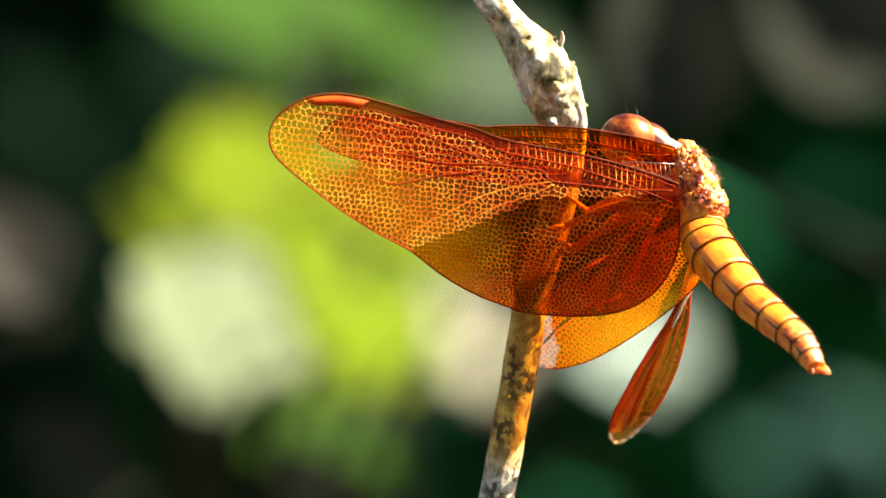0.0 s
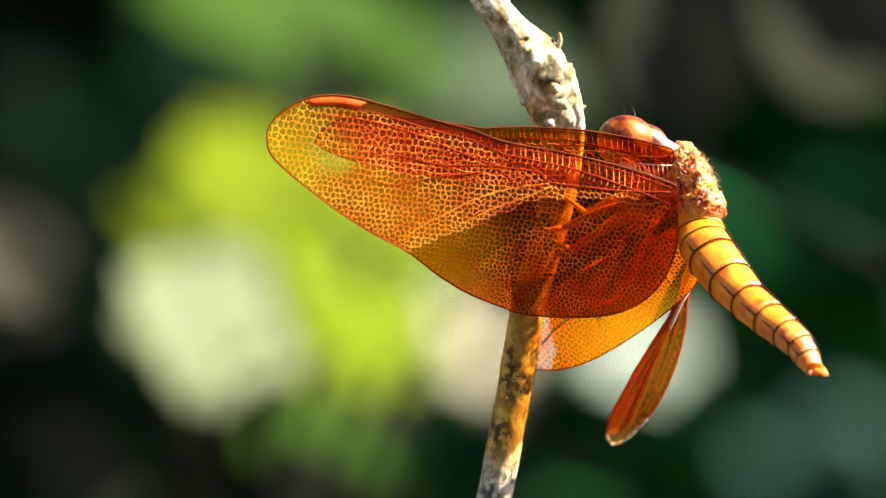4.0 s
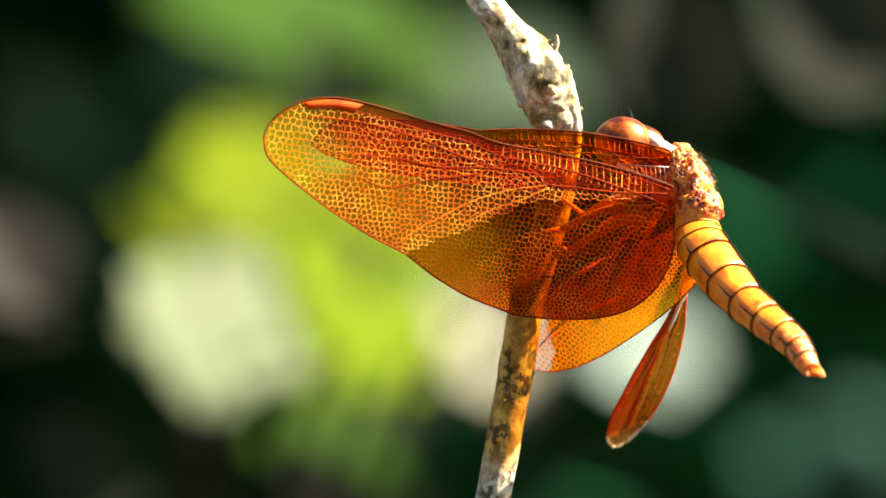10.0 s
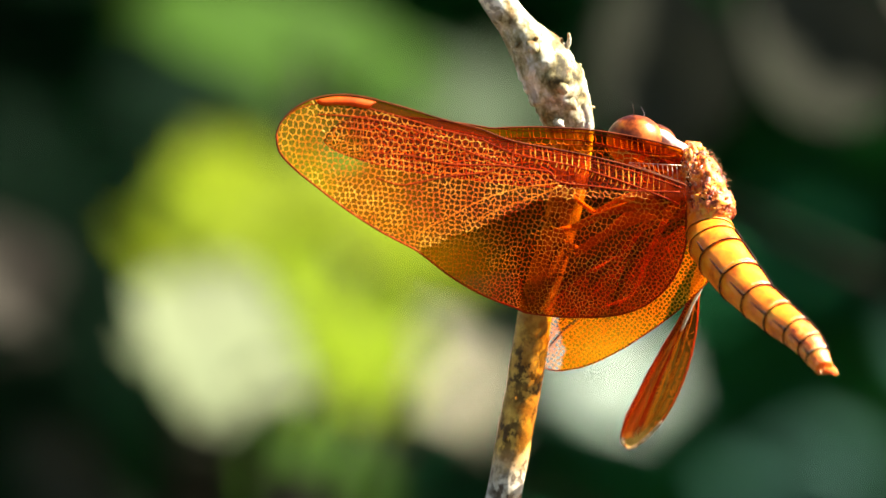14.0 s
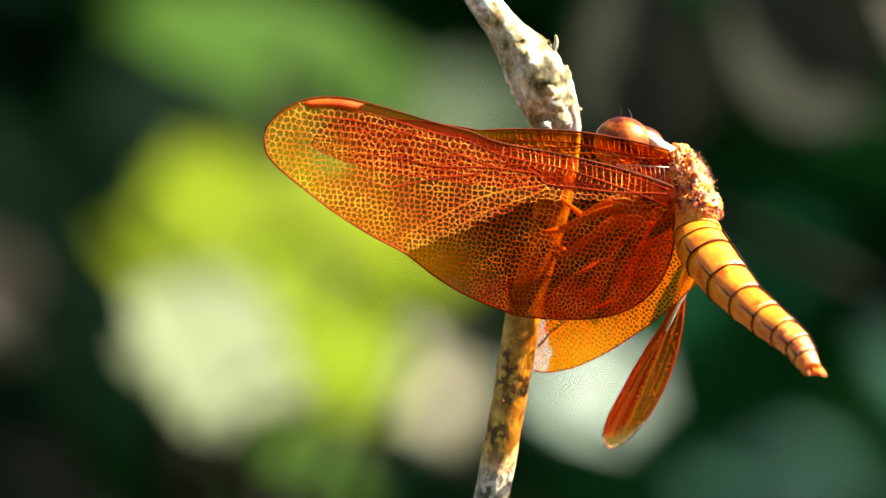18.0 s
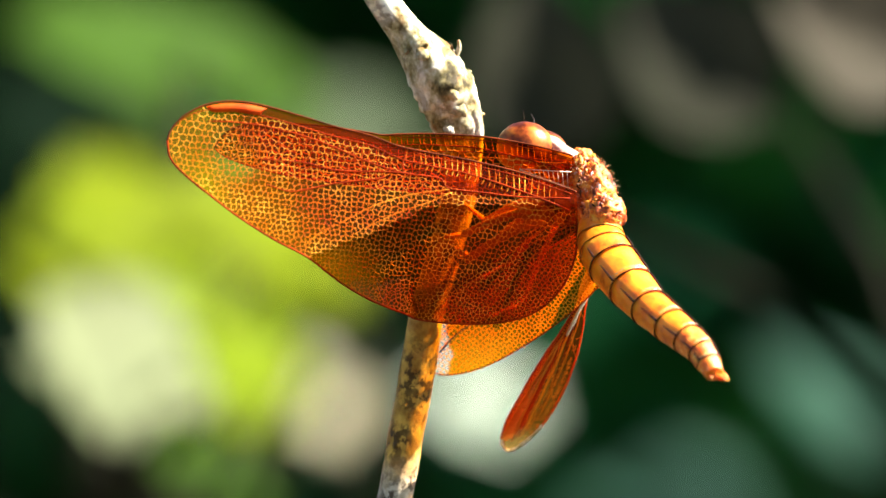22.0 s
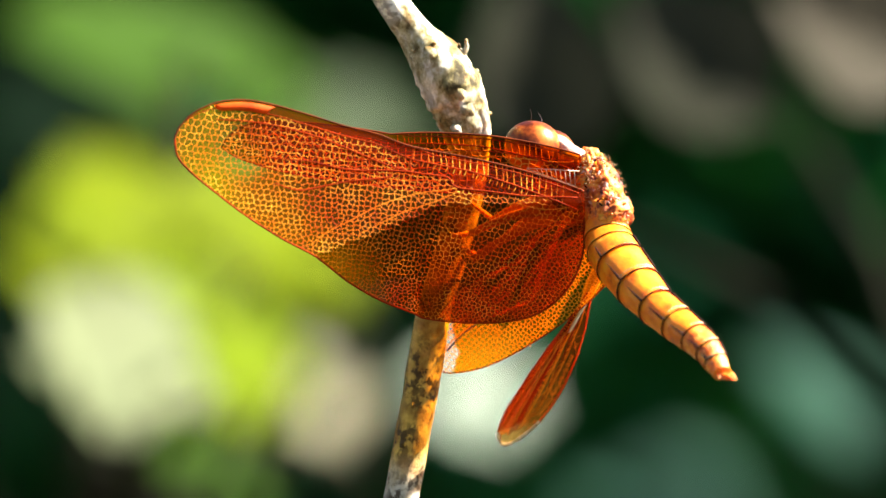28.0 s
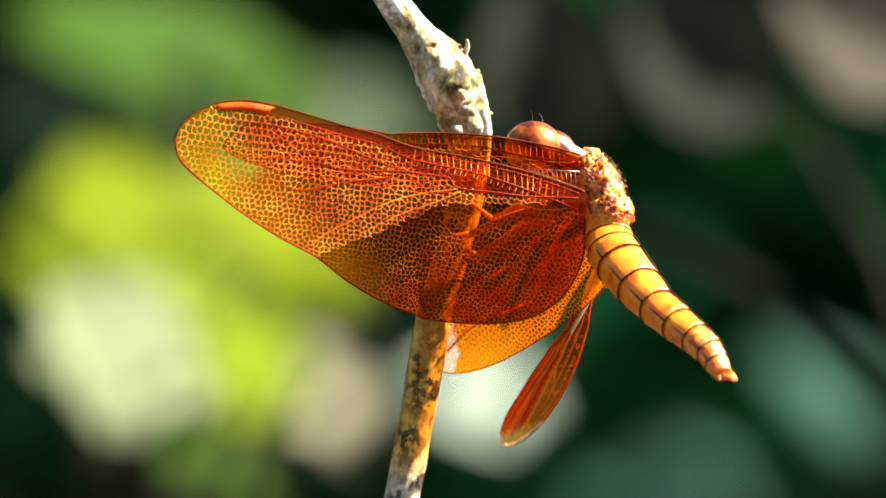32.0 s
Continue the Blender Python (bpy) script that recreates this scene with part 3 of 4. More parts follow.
def build_wing(base, tip, rear, outline, film, cell, seed, name, label, bend=0.03, twist=0.0, pleat=0.10, crease=None, vein=0.066, tilt=0.0, mats=None, stigma=True, net_on=True, veins=None):
    """A wing: film, a net of veins with their cells, long veins, ladder veins along the front edge, and its coloured cell near the tip."""
    c_mat, h_mat, l_mat, n_mat = mats or (COSTA, VEIN_DARK, VEIN_DARK, VEIN)
    m, span = wing_frame(base, tip, rear)
    mm = span / MM
    front = [p * mm for p in curve_points(outline[0], 8)]
    hind = [p * mm for p in curve_points(outline[1], 8)]
    loop = np.array([*front, *hind[::-1][1:]])
    inside = inside_of(loop)
    fx, fy = [p[0] for p in front], [p[1] for p in front]
    hx, hy = [p[0] for p in hind], [p[1] for p in hind]

    def edges_at(u):
        return np.interp(u, fx, fy), np.interp(u, hx, hy)

    def lift(u, v):
        """Height of the film above the wing's plane, in millimetres."""
        a, b = edges_at(min(max(u, 0), mm))
        s = (v - a) / max(b - a, 0.4)
        ridge = pleat * math.sin(9.5 * min(s, 0.45) + 0.6) * max(0, 1 - u / mm)
        fold = 0.0
        if crease:
            # behind the fold the film slopes away, and levels out again near the hind edge of the outer half
            w = v - mm * np.interp(u / mm, [c[0] for c in crease], [c[1] for c in crease])
            flat = mm * float(np.interp(u / mm, (0.30, 0.36, 0.44, 0.52, 0.60), (0.35, 0.155, 0.125, 0.095, 0.11)))
            fold = -0.76 * min(max(w, 0.0), flat) + 0.02 * max(w - flat, 0.0)
        return tilt * v + bend * mm * (u / mm) ** 2 + fold + ridge - 0.02 * (b - a) * (s - 0.35) ** 2 + twist * (s - 0.3) * u + 0.05 * noise.noise(Vector((u * 0.5, v * 0.5, seed)))

    def on(u, v, up=0.0):
        return Vector((u, v, lift(u, v) + up)) * MM

    # film
    rows, cols = 110, 60
    us = [(1 - math.cos(math.pi * k / rows)) / 2 for k in range(rows + 1)]
    front_at = curve_points(outline[0], 40)
    hind_at = curve_points(outline[1], 40)
    def along(line, t):
        k = t * (len(line) - 1)
        i = min(int(k), len(line) - 2)
        return (line[i] + (line[i + 1] - line[i]) * (k - i)) * mm
    verts = []
    for k in range(rows + 1):
        p, q = along(front_at, k / rows), along(hind_at, k / rows)
        for c in range(cols + 1):
            w = p + (q - p) * c / cols
            verts.append(on(w[0], w[1]))
    faces = [(r * (cols + 1) + c, r * (cols + 1) + c + 1, (r + 1) * (cols + 1) + c + 1, (r + 1) * (cols + 1) + c) for r in range(rows) for c in range(cols)]
    wing = part(name, (verts, faces, film), fly, label, m)

    # long veins: share across at the root, middle and end, and where they end
    nodus = 0.42 if outline is HIND else 0.52
    radius_line = [(u, edges_at(u)[0] + mm * (float(np.interp(u / mm, (0.0, 0.14, 0.28, nodus, nodus + 0.08, 1.0), (0.050, 0.043, 0.032, 0.030, 0.024, 0.026)))) * min(1, (1 - u / mm) * 6)) for u in np.linspace(0.01 * mm, 0.975 * mm, 90)]
    sub_line = [(u, edges_at(u)[0] + mm * 0.010 * min(1, max(0.0, (nodus * mm - u) / 1.5))) for u in np.linspace(0.01 * mm, nodus * mm, 40)]

    def fan(points):
        line = []
        for u, s in curve_points(points, 10):
            a, b = edges_at(u * mm)
            line.append((u * mm, a + (b - a) * s))
        return line
    long_veins = [fan([(0.02, 0.30), (0.15, 0.27), (0.30, 0.27), (0.45, 0.33), (0.62, 0.40), (0.80, 0.47), (0.93, 0.52)]),
                  fan([(0.32, 0.27), (0.45, 0.38), (0.58, 0.52), (0.70, 0.70), (0.78, 0.97)]),
                  fan([(0.02, 0.36), (0.15, 0.34), (0.27, 0.36), (0.36, 0.52), (0.46, 0.72), (0.55, 0.98)]),
                  fan([(0.27, 0.36), (0.30, 0.52), (0.33, 0.75), (0.36, 0.98)]),
                  fan([(0.40, 0.22), (0.55, 0.26), (0.70, 0.31), (0.85, 0.38), (0.95, 0.42)])]
    if veins:
        long_veins = [[(u * mm, v * mm) for u, v in curve_points(line, 8)] for line in veins]
    def ribbon(line, width, height, taper=0.5):
        pts = [on(u, v) for u, v in line]
        n = len(pts)
        return tube(pts, [width * MM * (1 - (1 - taper) * k / n) for k in range(n)], 6)
    part("costa", (*ribbon(front[2:], 0.080, 0.1, 0.7), c_mat), wing, "dark brown front edge vein")
    part("hind_edge", (*ribbon(hind, 0.075 if veins else 0.05, 0.1, 0.9), h_mat), wing)
    part("radius_vein", (*ribbon(radius_line, 0.065, 0.1, 0.5), l_mat), wing, "thick dark red vein")
    part("subcosta", (*ribbon(sub_line, 0.045, 0.1, 0.8), l_mat), wing)
    for line in long_veins:
        thick = any(line is v for v in (long_veins[:4] if veins else (long_veins[0], long_veins[4])))
        part("long_vein", (*ribbon(line, (0.068 if veins else 0.045) if thick else 0.032, 0.1, 0.6), l_mat if thick else n_mat), wing)

    def stick(a, b, r):
        """A thin four-sided vein from a to b."""
        p, q = on(*a), on(*b)
        way = q - p
        if way.length < 1e-6:
            return None
        side = Vector((-way.y, way.x, 0)).normalized() * r * MM
        up = Vector((0, 0, r * MM))
        v = [p + side, p + up, p - side, p - up, q + side, q + up, q - side, q - up]
        return v, [(0, 1, 5, 4), (1, 2, 6, 5), (2, 3, 7, 6), (3, 0, 4, 7)]
    rng = random.Random(seed)
    ladder = []
    u = 0.05 * mm
    while u < 0.93 * mm:
        a = edges_at(u)[0]
        r = np.interp(u, [p[0] for p in radius_line], [p[1] for p in radius_line])
        if u < nodus * mm or u > 0.91 * mm:
            ladder.append(stick((u, a), (u - rng.uniform(-0.05, 0.25), r), 0.028 if veins else 0.020))
            if veins and 0.10 * mm < u < nodus * mm:
                ladder.append(stick((u + 0.2, r), (u + rng.uniform(0.2, 0.4), r + 0.013 * mm), 0.030))
        u += rng.uniform(0.34, 0.56)
    part("vein_ladder", (*merge([s for s in ladder if s]), n_mat, False), wing, "row of short golden cross veins")["kind"] = "stuff"

    if not net_on:
        # seen edge-on: a narrow red front strip of small cells, folded lengthwise veins, a pale stalk, a pale rim
        # painted for the tip's glints
        for k, (pts, width, mat) in enumerate((
                ([(0.12, 0.42), (0.30, 0.36), (0.50, 0.33), (0.72, 0.34), (0.90, 0.40)], 0.075, VEIN_GOLD), ([(0.34, 0.55), (0.50, 0.52), (0.70, 0.55), (0.92, 0.62)], 0.065, VEIN_GOLD),
                ([(0.25, 0.80), (0.40, 0.74), (0.60, 0.72), (0.85, 0.76)], 0.045, VEIN_ORANGE), ([(0.45, 0.63), (0.65, 0.66), (0.88, 0.70)], 0.035, VEIN_DARK), ([(0.14, 0.60), (0.30, 0.62), (0.48, 0.60)], 0.10, VEIN_DARK))):
            part("long_vein", (*ribbon(fan(pts), width, 0.1, 0.6), mat), wing)
        cells = []
        u = 0.20 * mm
        while u < 0.93 * mm:
            a, b = edges_at(u)
            q = [a + (b - a) * w for w in (0.02, 0.12, 0.23, 0.34)]
            for i, (v0, v1) in enumerate(zip(q, q[1:])):
                d = 0.14 * (i % 2)
                cells.append(stick((u + d, v0), (u + d + rng.uniform(-0.06, 0.10), v1), 0.045))
                cells.append(stick((u + d, v1), (u + 0.30 + rng.uniform(0.0, 0.1), v1 + rng.uniform(-0.04, 0.04)), 0.038))
            for w in (0.45, 0.63, 0.83):
                if rng.random() < 0.7 and u > 0.42 * mm:
                    cells.append(stick((u, a + (b - a) * w), (u + rng.uniform(-0.2, 0.2), a + (b - a) * (w + 0.09)), 0.024))
            u += rng.uniform(0.27, 0.34)
        part("vein_net", (*merge([c for c in cells if c]), VEIN_ORANGE, False), wing, "small cells of orange veins")["kind"] = "stuff"
        stalk = fan([(0.0, 0.5), (0.10, 0.5), (0.20, 0.42), (0.30, 0.36), (0.42, 0.33)])
        n = len(stalk)
        part("stalk", (*tube([on(u, v, 0.25) for u, v in stalk], [float(np.interp(k / n, (0, 0.5, 0.75, 1), (0.52, 0.50, 0.22, 0.06))) * MM for k in range(n)], 8), IVORY), wing, "pale glossy wing stalk")
        rim = [p for p in front if p[0] > 0.93 * mm] + [p for p in hind[::-1] if p[0] > 0.88 * mm]
        part("tip_glint", (*tube([on(u, v) for u, v in rim], [(0.05 + 0.22 * abs(noise.noise(Vector((k * 0.9, 0, 0))))) * MM for k in range(len(rim))], 6), IVORY), wing, "uneven pale rim in place of glints at the tip")
        return wing

    # net of cells
    seeds = []
    y = -0.2 * mm
    row = 0
    while y < 0.4 * mm:
        x = -0.1 * mm + (row % 2) * cell / 2
        while x < 1.1 * mm:
            seeds.append((x + rng.uniform(-0.30, 0.30) * cell, y + 0.10 * x * min(1.0, max(-0.3, y / mm / 0.25)) * (0.6 if y > 0 else 1) + rng.uniform(-0.26, 0.26) * cell))
            x += cell * (1.08 - 0.30 * min(1.0, max(0.0, y / mm / 0.28)))
        y += cell * 0.86 * (1.0 - 0.28 * min(1.0, max(0.0, y / mm / 0.28)))
        row += 1
    lo, hi = loop.min(0) - 2.5 * cell, loop.max(0) + 2.5 * cell
    seeds = [Vector(s) for s in seeds if lo[0] < s[0] < hi[0] and lo[1] < s[1] < hi[1]]
    from_cdt = delaunay_2d_cdt(seeds, [], [], 0, 1e-6)
    vs, tris = from_cdt[0], from_cdt[2]
    centers, by_edge = [], {}
    for k, t in enumerate(tris):
        a, b, c = (vs[i] for i in t)
        d = 2 * (a.x * (b.y - c.y) + b.x * (c.y - a.y) + c.x * (a.y - b.y))
        if abs(d) < 1e-9:
            centers.append(((a.x + b.x + c.x) / 3, (a.y + b.y + c.y) / 3))
        else:
            centers.append(((a.length_squared * (b.y - c.y) + b.length_squared * (c.y - a.y) + c.length_squared * (a.y - b.y)) / d,
                            (a.length_squared * (c.x - b.x) + b.length_squared * (a.x - c.x) + c.length_squared * (b.x - a.x)) / d))
        for e in ((t[0], t[1]), (t[1], t[2]), (t[2], t[0])):
            by_edge.setdefault((min(e), max(e)), []).append(k)
    rx, ry = [p[0] for p in radius_line], [p[1] for p in radius_line]
    if veins:
        # no cells between the strong veins near the root
        ry = [max(y, mm * np.interp(x / mm, (0.0, 0.013, 0.135, 0.30, 0.335, 0.42, 0.435), (0.006, 0.006, 0.019, 0.022, 0.0, 0.0, -0.2))) for x, y in radius_line]
    good = [inside(c) and c[1] > np.interp(c[0], rx, ry) for c in centers]
    net = []
    for pair in by_edge.values():
        if len(pair) == 2 and (good[pair[0]] or good[pair[1]]):
            a, b = centers[pair[0]], centers[pair[1]]
            if not good[pair[0]]:
                a, b = b, a
            if not (good[pair[0]] and good[pair[1]]):
                if math.dist(a, b) > 2 * cell:
                    continue
                for k in range(4):
                    h = ((a[0] + b[0]) / 2, (a[1] + b[1]) / 2)
                    if inside(h) and h[1] > np.interp(h[0], rx, ry):
                        break
                    b = h
            net.append(stick(a, b, vein * cell))
    part("vein_net", (*merge([s for s in net if s]), n_mat, False), wing, "fine golden net of vein cells")["kind"] = "stuff"

    if not stigma:
        return wing
    # coloured cell at the front edge
    u0, u1 = (0.765, 0.905) if outline is HIND else (0.80, 0.92)
    cells, quads = [], []
    for k in range(13):
        u = (u0 + (u1 - u0) * k / 12) * mm
        a = edges_at(u)[0] + 0.15
        depth = 0.66 * min(1, (k + 0.15) / 1.2, (12.25 - k) / 1.6)
        for side in (0.09, -0.09):
            for w in (0, 0.5, 1):
                cells.append(on(u + 0.25 * w, a + depth * w, side * (1 if w == 0.5 else 0.6)))
    for k in range(12):
        o = k * 6
        quads += [(o, o + 1, o + 7, o + 6), (o + 1, o + 2, o + 8, o + 7), (o + 4, o + 3, o + 9, o + 10), (o + 5, o + 4, o + 10, o + 11),
                  (o + 3, o, o + 6, o + 9), (o + 2, o + 5, o + 11, o + 8)]
    part("stigma", (cells, quads, STIGMA), wing, "scarlet cell at the wing's front edge")
    return wing


HIND_VEINS = [
    [(0.013, 0.006), (0.135, 0.019), (0.218, 0.021), (0.307, 0.022), (0.331, 0.002), (0.358, 0.0), (0.42, 0.0), (0.484, -0.009), (0.555, -0.027), (0.627, -0.047), (0.697, -0.059), (0.767, -0.066), (0.836, -0.066), (0.904, -0.060)],
    [(0.42, 0.0), (0.482, 0.005), (0.549, 0.014), (0.605, 0.015), (0.66, 0.009), (0.702, 0.010), (0.77, 0.014)],
    [(0.422, -0.042), (0.428, -0.020), (0.42, 0.0)],
    [(0.47, 0.012), (0.48, 0.022), (0.573, 0.045), (0.652, 0.072), (0.692, 0.082), (0.748, 0.073)],
    [(0.307, 0.024), (0.406, 0.052), (0.484, 0.088), (0.547, 0.131), (0.61, 0.174), (0.644, 0.209)],
    [(0.30, 0.03), (0.35, 0.06), (0.43, 0.10), (0.50, 0.145)],
    [(0.02, 0.03), (0.09, 0.045), (0.16, 0.040)]]
build_wing((17.11, -9.50, 4.36), (-12.59, -14.00, 8.43), (13.80, -10.50, -8.17), HIND, FILM_NEAR, 0.42, 3, "hindwing", "broad amber-red hindwing with golden veins", bend=-0.01, tilt=0.15, pleat=0.06, vein=0.044,
                       crease=[(0.0, 0.018), (0.20, 0.048), (0.343, 0.070), (0.40, 0.105), (0.489, 0.157), (0.618, 0.226), (0.7, 0.30)], veins=HIND_VEINS)
wing_fore = build_wing((17.03, -7.40, 7.05), (-9.24, -7.00, 7.96), (16.81, -4.50, -4.93), FORE_SLIM, FILM_FRONT, 0.50, 4, "forewing", "narrow amber-red forewing behind the hindwing", bend=0.0, tilt=0.05, mats=(COSTA, VEIN_DARK, VEIN_DARK, VEIN), stigma=False)
# pale shining veins at the root of the forewing
upper, lower = (Vector((0.15, 0.027)), Vector((0.004, 0.030))), (Vector((0.15, 0.029)), Vector((0.008, 0.076)))
bars = [(upper[0], upper[1]), (lower[0], lower[1])] + [(upper[0].lerp(upper[1], k / 11), lower[0].lerp(lower[1], min(1.0, (k + 0.6) / 11))) for k in range(2, 11)]
for k, (a, b) in enumerate(bars):
    ends = [Vector((*(q * 26.3), 0.35)) * MM for q in (a, a.lerp(b, 0.5), b)]
    part("root_vein", (*tube(ends, [0.05 * MM if k == 1 else 0.032 * MM] * 3, 6), VEIN_PALE), wing_fore, "pale shining root vein")
wing_far = build_wing((18.84, -6.00, 4.26), (6.76, 5.50, -8.56), (23.39, -6.00, -2.85), FORE_WIDE, FILM_FAR, 0.36, 5, "forewing", "orange forewing with a clear tip", bend=0.0, vein=0.080, mats=(VEIN_DARK, VEIN_DARK, VEIN_ORANGE, VEIN_GOLD), stigma=False)
wing_moving = build_wing((19.53, -5.00, 0.66), (13.10, 11.00, -14.54), (23.60, 3.50, -1.21), SLIM, FILM_EDGE, 0.44, 6, "hindwing", "drooping red-brown hindwing seen almost edge-on", bend=0.0, pleat=0.45, vein=0.05, tilt=0.3, net_on=False, mats=(VEIN_DARK, STIGMA, VEIN_DARK, VEIN_ORANGE), stigma=False)

# thorax with its hair
THORAX_AT = f((18.51, -6.00, 4.75))
thorax = part("thorax", (*merge([
    ball(THORAX_AT, (1.55 * MM, 2.2 * MM, 2.95 * MM), Matrix.Rotation(-0.38, 3, "Y"), 40, 56, 0.26, 5.5, 1),
    ball(f((17.76, -3.00, 6.68)), (1.2 * MM, 1.6 * MM, 1.3 * MM), Matrix.Identity(3), 20, 28, 0.30, 5.0, 2),
    ball(f((19.27, -8.50, 3.13)), (1.5 * MM, 1.7 * MM, 1.5 * MM), Matrix.Identity(3), 24, 36, 0.30, 5.0, 3),
    ball(f((16.41, -4.00, 4.60)), (2.6 * MM, 2.0 * MM, 2.4 * MM), Matrix.Identity(3), 14, 20, 0.1, 2.0, 4)]), THORAX), fly, "furry orange-brown thorax")
rng = random.Random(11)
TILT = Matrix.Rotation(-0.38, 3, "Y")
LOBE_AT = f((19.27, -8.50, 3.13))
for k in range(330):
    d = Vector((rng.uniform(-0.8, 1), rng.uniform(-1, 0.1), rng.uniform(-1, 1))).normalized()
    at = THORAX_AT + TILT @ Vector((d.x * 1.52 * MM, d.y * 2.16 * MM, d.z * 2.95 * MM))
    out = TILT @ d
    if k % 4 == 0:
        at, out = LOBE_AT + Vector((d.x * 1.46, d.y * 1.66, d.z * 1.46)) * MM, d
    size = rng.uniform(0.08, 0.26) * (1.6 if k % 9 == 0 else 1)
    turn = out.to_track_quat("Z", "Y").to_matrix() @ Matrix.Rotation(rng.uniform(0, 3), 3, "Z") @ Matrix.Rotation(rng.uniform(-0.5, 0.5), 3, "X")
    part("plate", (*ball(at, (size * MM, size * rng.uniform(0.25, 0.6) * MM, 0.10 * MM), turn, 6, 9, 0.6, 2.2, k), rng.choice([THORAX, THORAX, THORAX, CHITIN, CHITIN, CHITIN, CHITIN, FACE_PALE, FACE_PALE, TAIL, VEIN_DARK, SUTURE, STIGMA])), thorax)
hairs = []
for k in range(750):
    d = Vector((rng.uniform(-0.6, 1), rng.uniform(-1, 0.4), rng.uniform(-1, 1)))
    if d.length > 1 or d.length < 0.2:
        continue
    d.normalize()
    p = THORAX_AT + Matrix.Rotation(-0.38, 3, "Y") @ Vector((d.x * 1.55 * MM, d.y * 2.2 * MM, d.z * 2.98 * MM))
    q = p + (d + Vector((rng.uniform(-0.5, 0.5), rng.uniform(-0.5, 0.5), rng.uniform(-0.4, 0.6)))).normalized() * rng.uniform(0.2, 0.62) * MM
    hairs.append(tube([p, (p + q) / 2 + Vector((0, 0, 0.00006)), q], [0.013 * MM, 0.010 * MM, 0.003 * MM], 4))
part("hairs", (*merge(hairs), HAIR), thorax, "pale bristly hairs")["kind"] = "stuff"

# head with two large eyes
HEAD_AT = f((13.82, -4.90, 7.90))
head = part("head", (*merge([ball((0.5 * MM, 0.6 * MM, -0.3 * MM), (1.5 * MM, 1.4 * MM, 1.4 * MM), Matrix.Identity(3), 18, 24, 0.06, 2.0, 5),
                             ball((2.6 * MM, -0.2 * MM, -0.6 * MM), (1.5 * MM, 1.2 * MM, 0.85 * MM), Matrix.Rotation(0.4, 3, "Y"), 14, 20, 0.08, 2.0, 6)]), FACE), fly, "russet head", Matrix.Translation(HEAD_AT))
def h(p):
    return f(p) - HEAD_AT
part("eye", (*ball(h((13.56, -5.50, 7.98)), (2.12 * MM, 1.8 * MM, 1.95 * MM), Matrix.Rotation(0.2, 3, "Y"), 26, 36, 0.01, 1.0, 7), EYE), head, "glossy russet compound eye")
part("eye", (*ball(h((15.01, -3.60, 7.92)), (1.7 * MM, 1.7 * MM, 1.4 * MM), Matrix.Rotation(0.3, 3, "Y"), 24, 32, 0.01, 1.0, 8), EYE), head, "glossy russet compound eye")
part("vertex", (*ball(h((15.80, -5.40, 8.02)), (1.35 * MM, 0.8 * MM, 0.62 * MM), Matrix.Rotation(0.62, 3, "Y"), 16, 22, 0.12, 2.0, 9), FACE_PALE), head, "pale ridge between the eyes")
for a, b in (((13.41, -5.00, 9.81), (13.31, -6.00, 10.79)), ((14.25, -4.00, 9.74), (14.04, -2.00, 10.59))):
    part("antenna", (*tube(curve_points([tuple(h(a)), tuple((h(a) + h(b)) / 2 + Vector((0.0001, 0, 0))), tuple(h(b))], 3), [0.04 * MM * (1 - 0.12 * k) for k in range(7)], 6), SPINE), head)
beard = []
for k in range(160):
    a = rng.uniform(-0.2, 1.3)
    p = h((15.14, -5.40, 8.48)) + Vector((rng.uniform(-0.2, 1.7) * MM, rng.uniform(-0.7, 0.3) * MM, 0))
    p.z -= (p.x - 0.001) * 0.55 + 0.0002
    q = p + Vector((rng.uniform(-0.2, 0.5), rng.uniform(-0.3, 0.2), rng.uniform(0.3, 0.7))) * MM
    beard.append(tube([p, q], [0.012 * MM, 0.003 * MM], 4))
part("hairs", (*merge(beard), HAIR), head, "pale hairs on the head")["kind"] = "stuff"

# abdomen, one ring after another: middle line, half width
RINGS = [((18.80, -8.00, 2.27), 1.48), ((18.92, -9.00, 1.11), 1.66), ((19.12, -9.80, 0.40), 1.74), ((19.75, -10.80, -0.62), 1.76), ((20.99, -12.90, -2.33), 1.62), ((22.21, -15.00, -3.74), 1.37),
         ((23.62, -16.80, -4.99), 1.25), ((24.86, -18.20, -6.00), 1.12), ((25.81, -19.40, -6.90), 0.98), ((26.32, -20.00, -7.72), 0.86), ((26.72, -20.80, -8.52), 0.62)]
line = curve_points([(*p, r) for p, r in RINGS], 1)
DORSAL = Vector((0.80, -0.28, 0.52)).normalized()


def section(center, r, way, squash=1.0):
    """One cross-section: a keel on the back, flat flanks that meet at a side ridge, a narrower belly."""
    up = (DORSAL - way * DORSAL.dot(way)).normalized()
    side = way.cross(up)
    pts = []
    n = 28
    for k in range(n):
        a = 2 * math.pi * k / n
        c, s = math.cos(a), math.sin(a)
        rad = r * (1.0 + 0.05 * max(0, c) ** 6 + 0.055 * max(0, math.cos(a - 1.9)) ** 24 + 0.055 * max(0, math.cos(a + 1.9)) ** 24 - 0.03 * max(0, -c) ** 2)
        pts.append(center + (up * c * 1.0 + side * s * squash) * rad)
    return pts


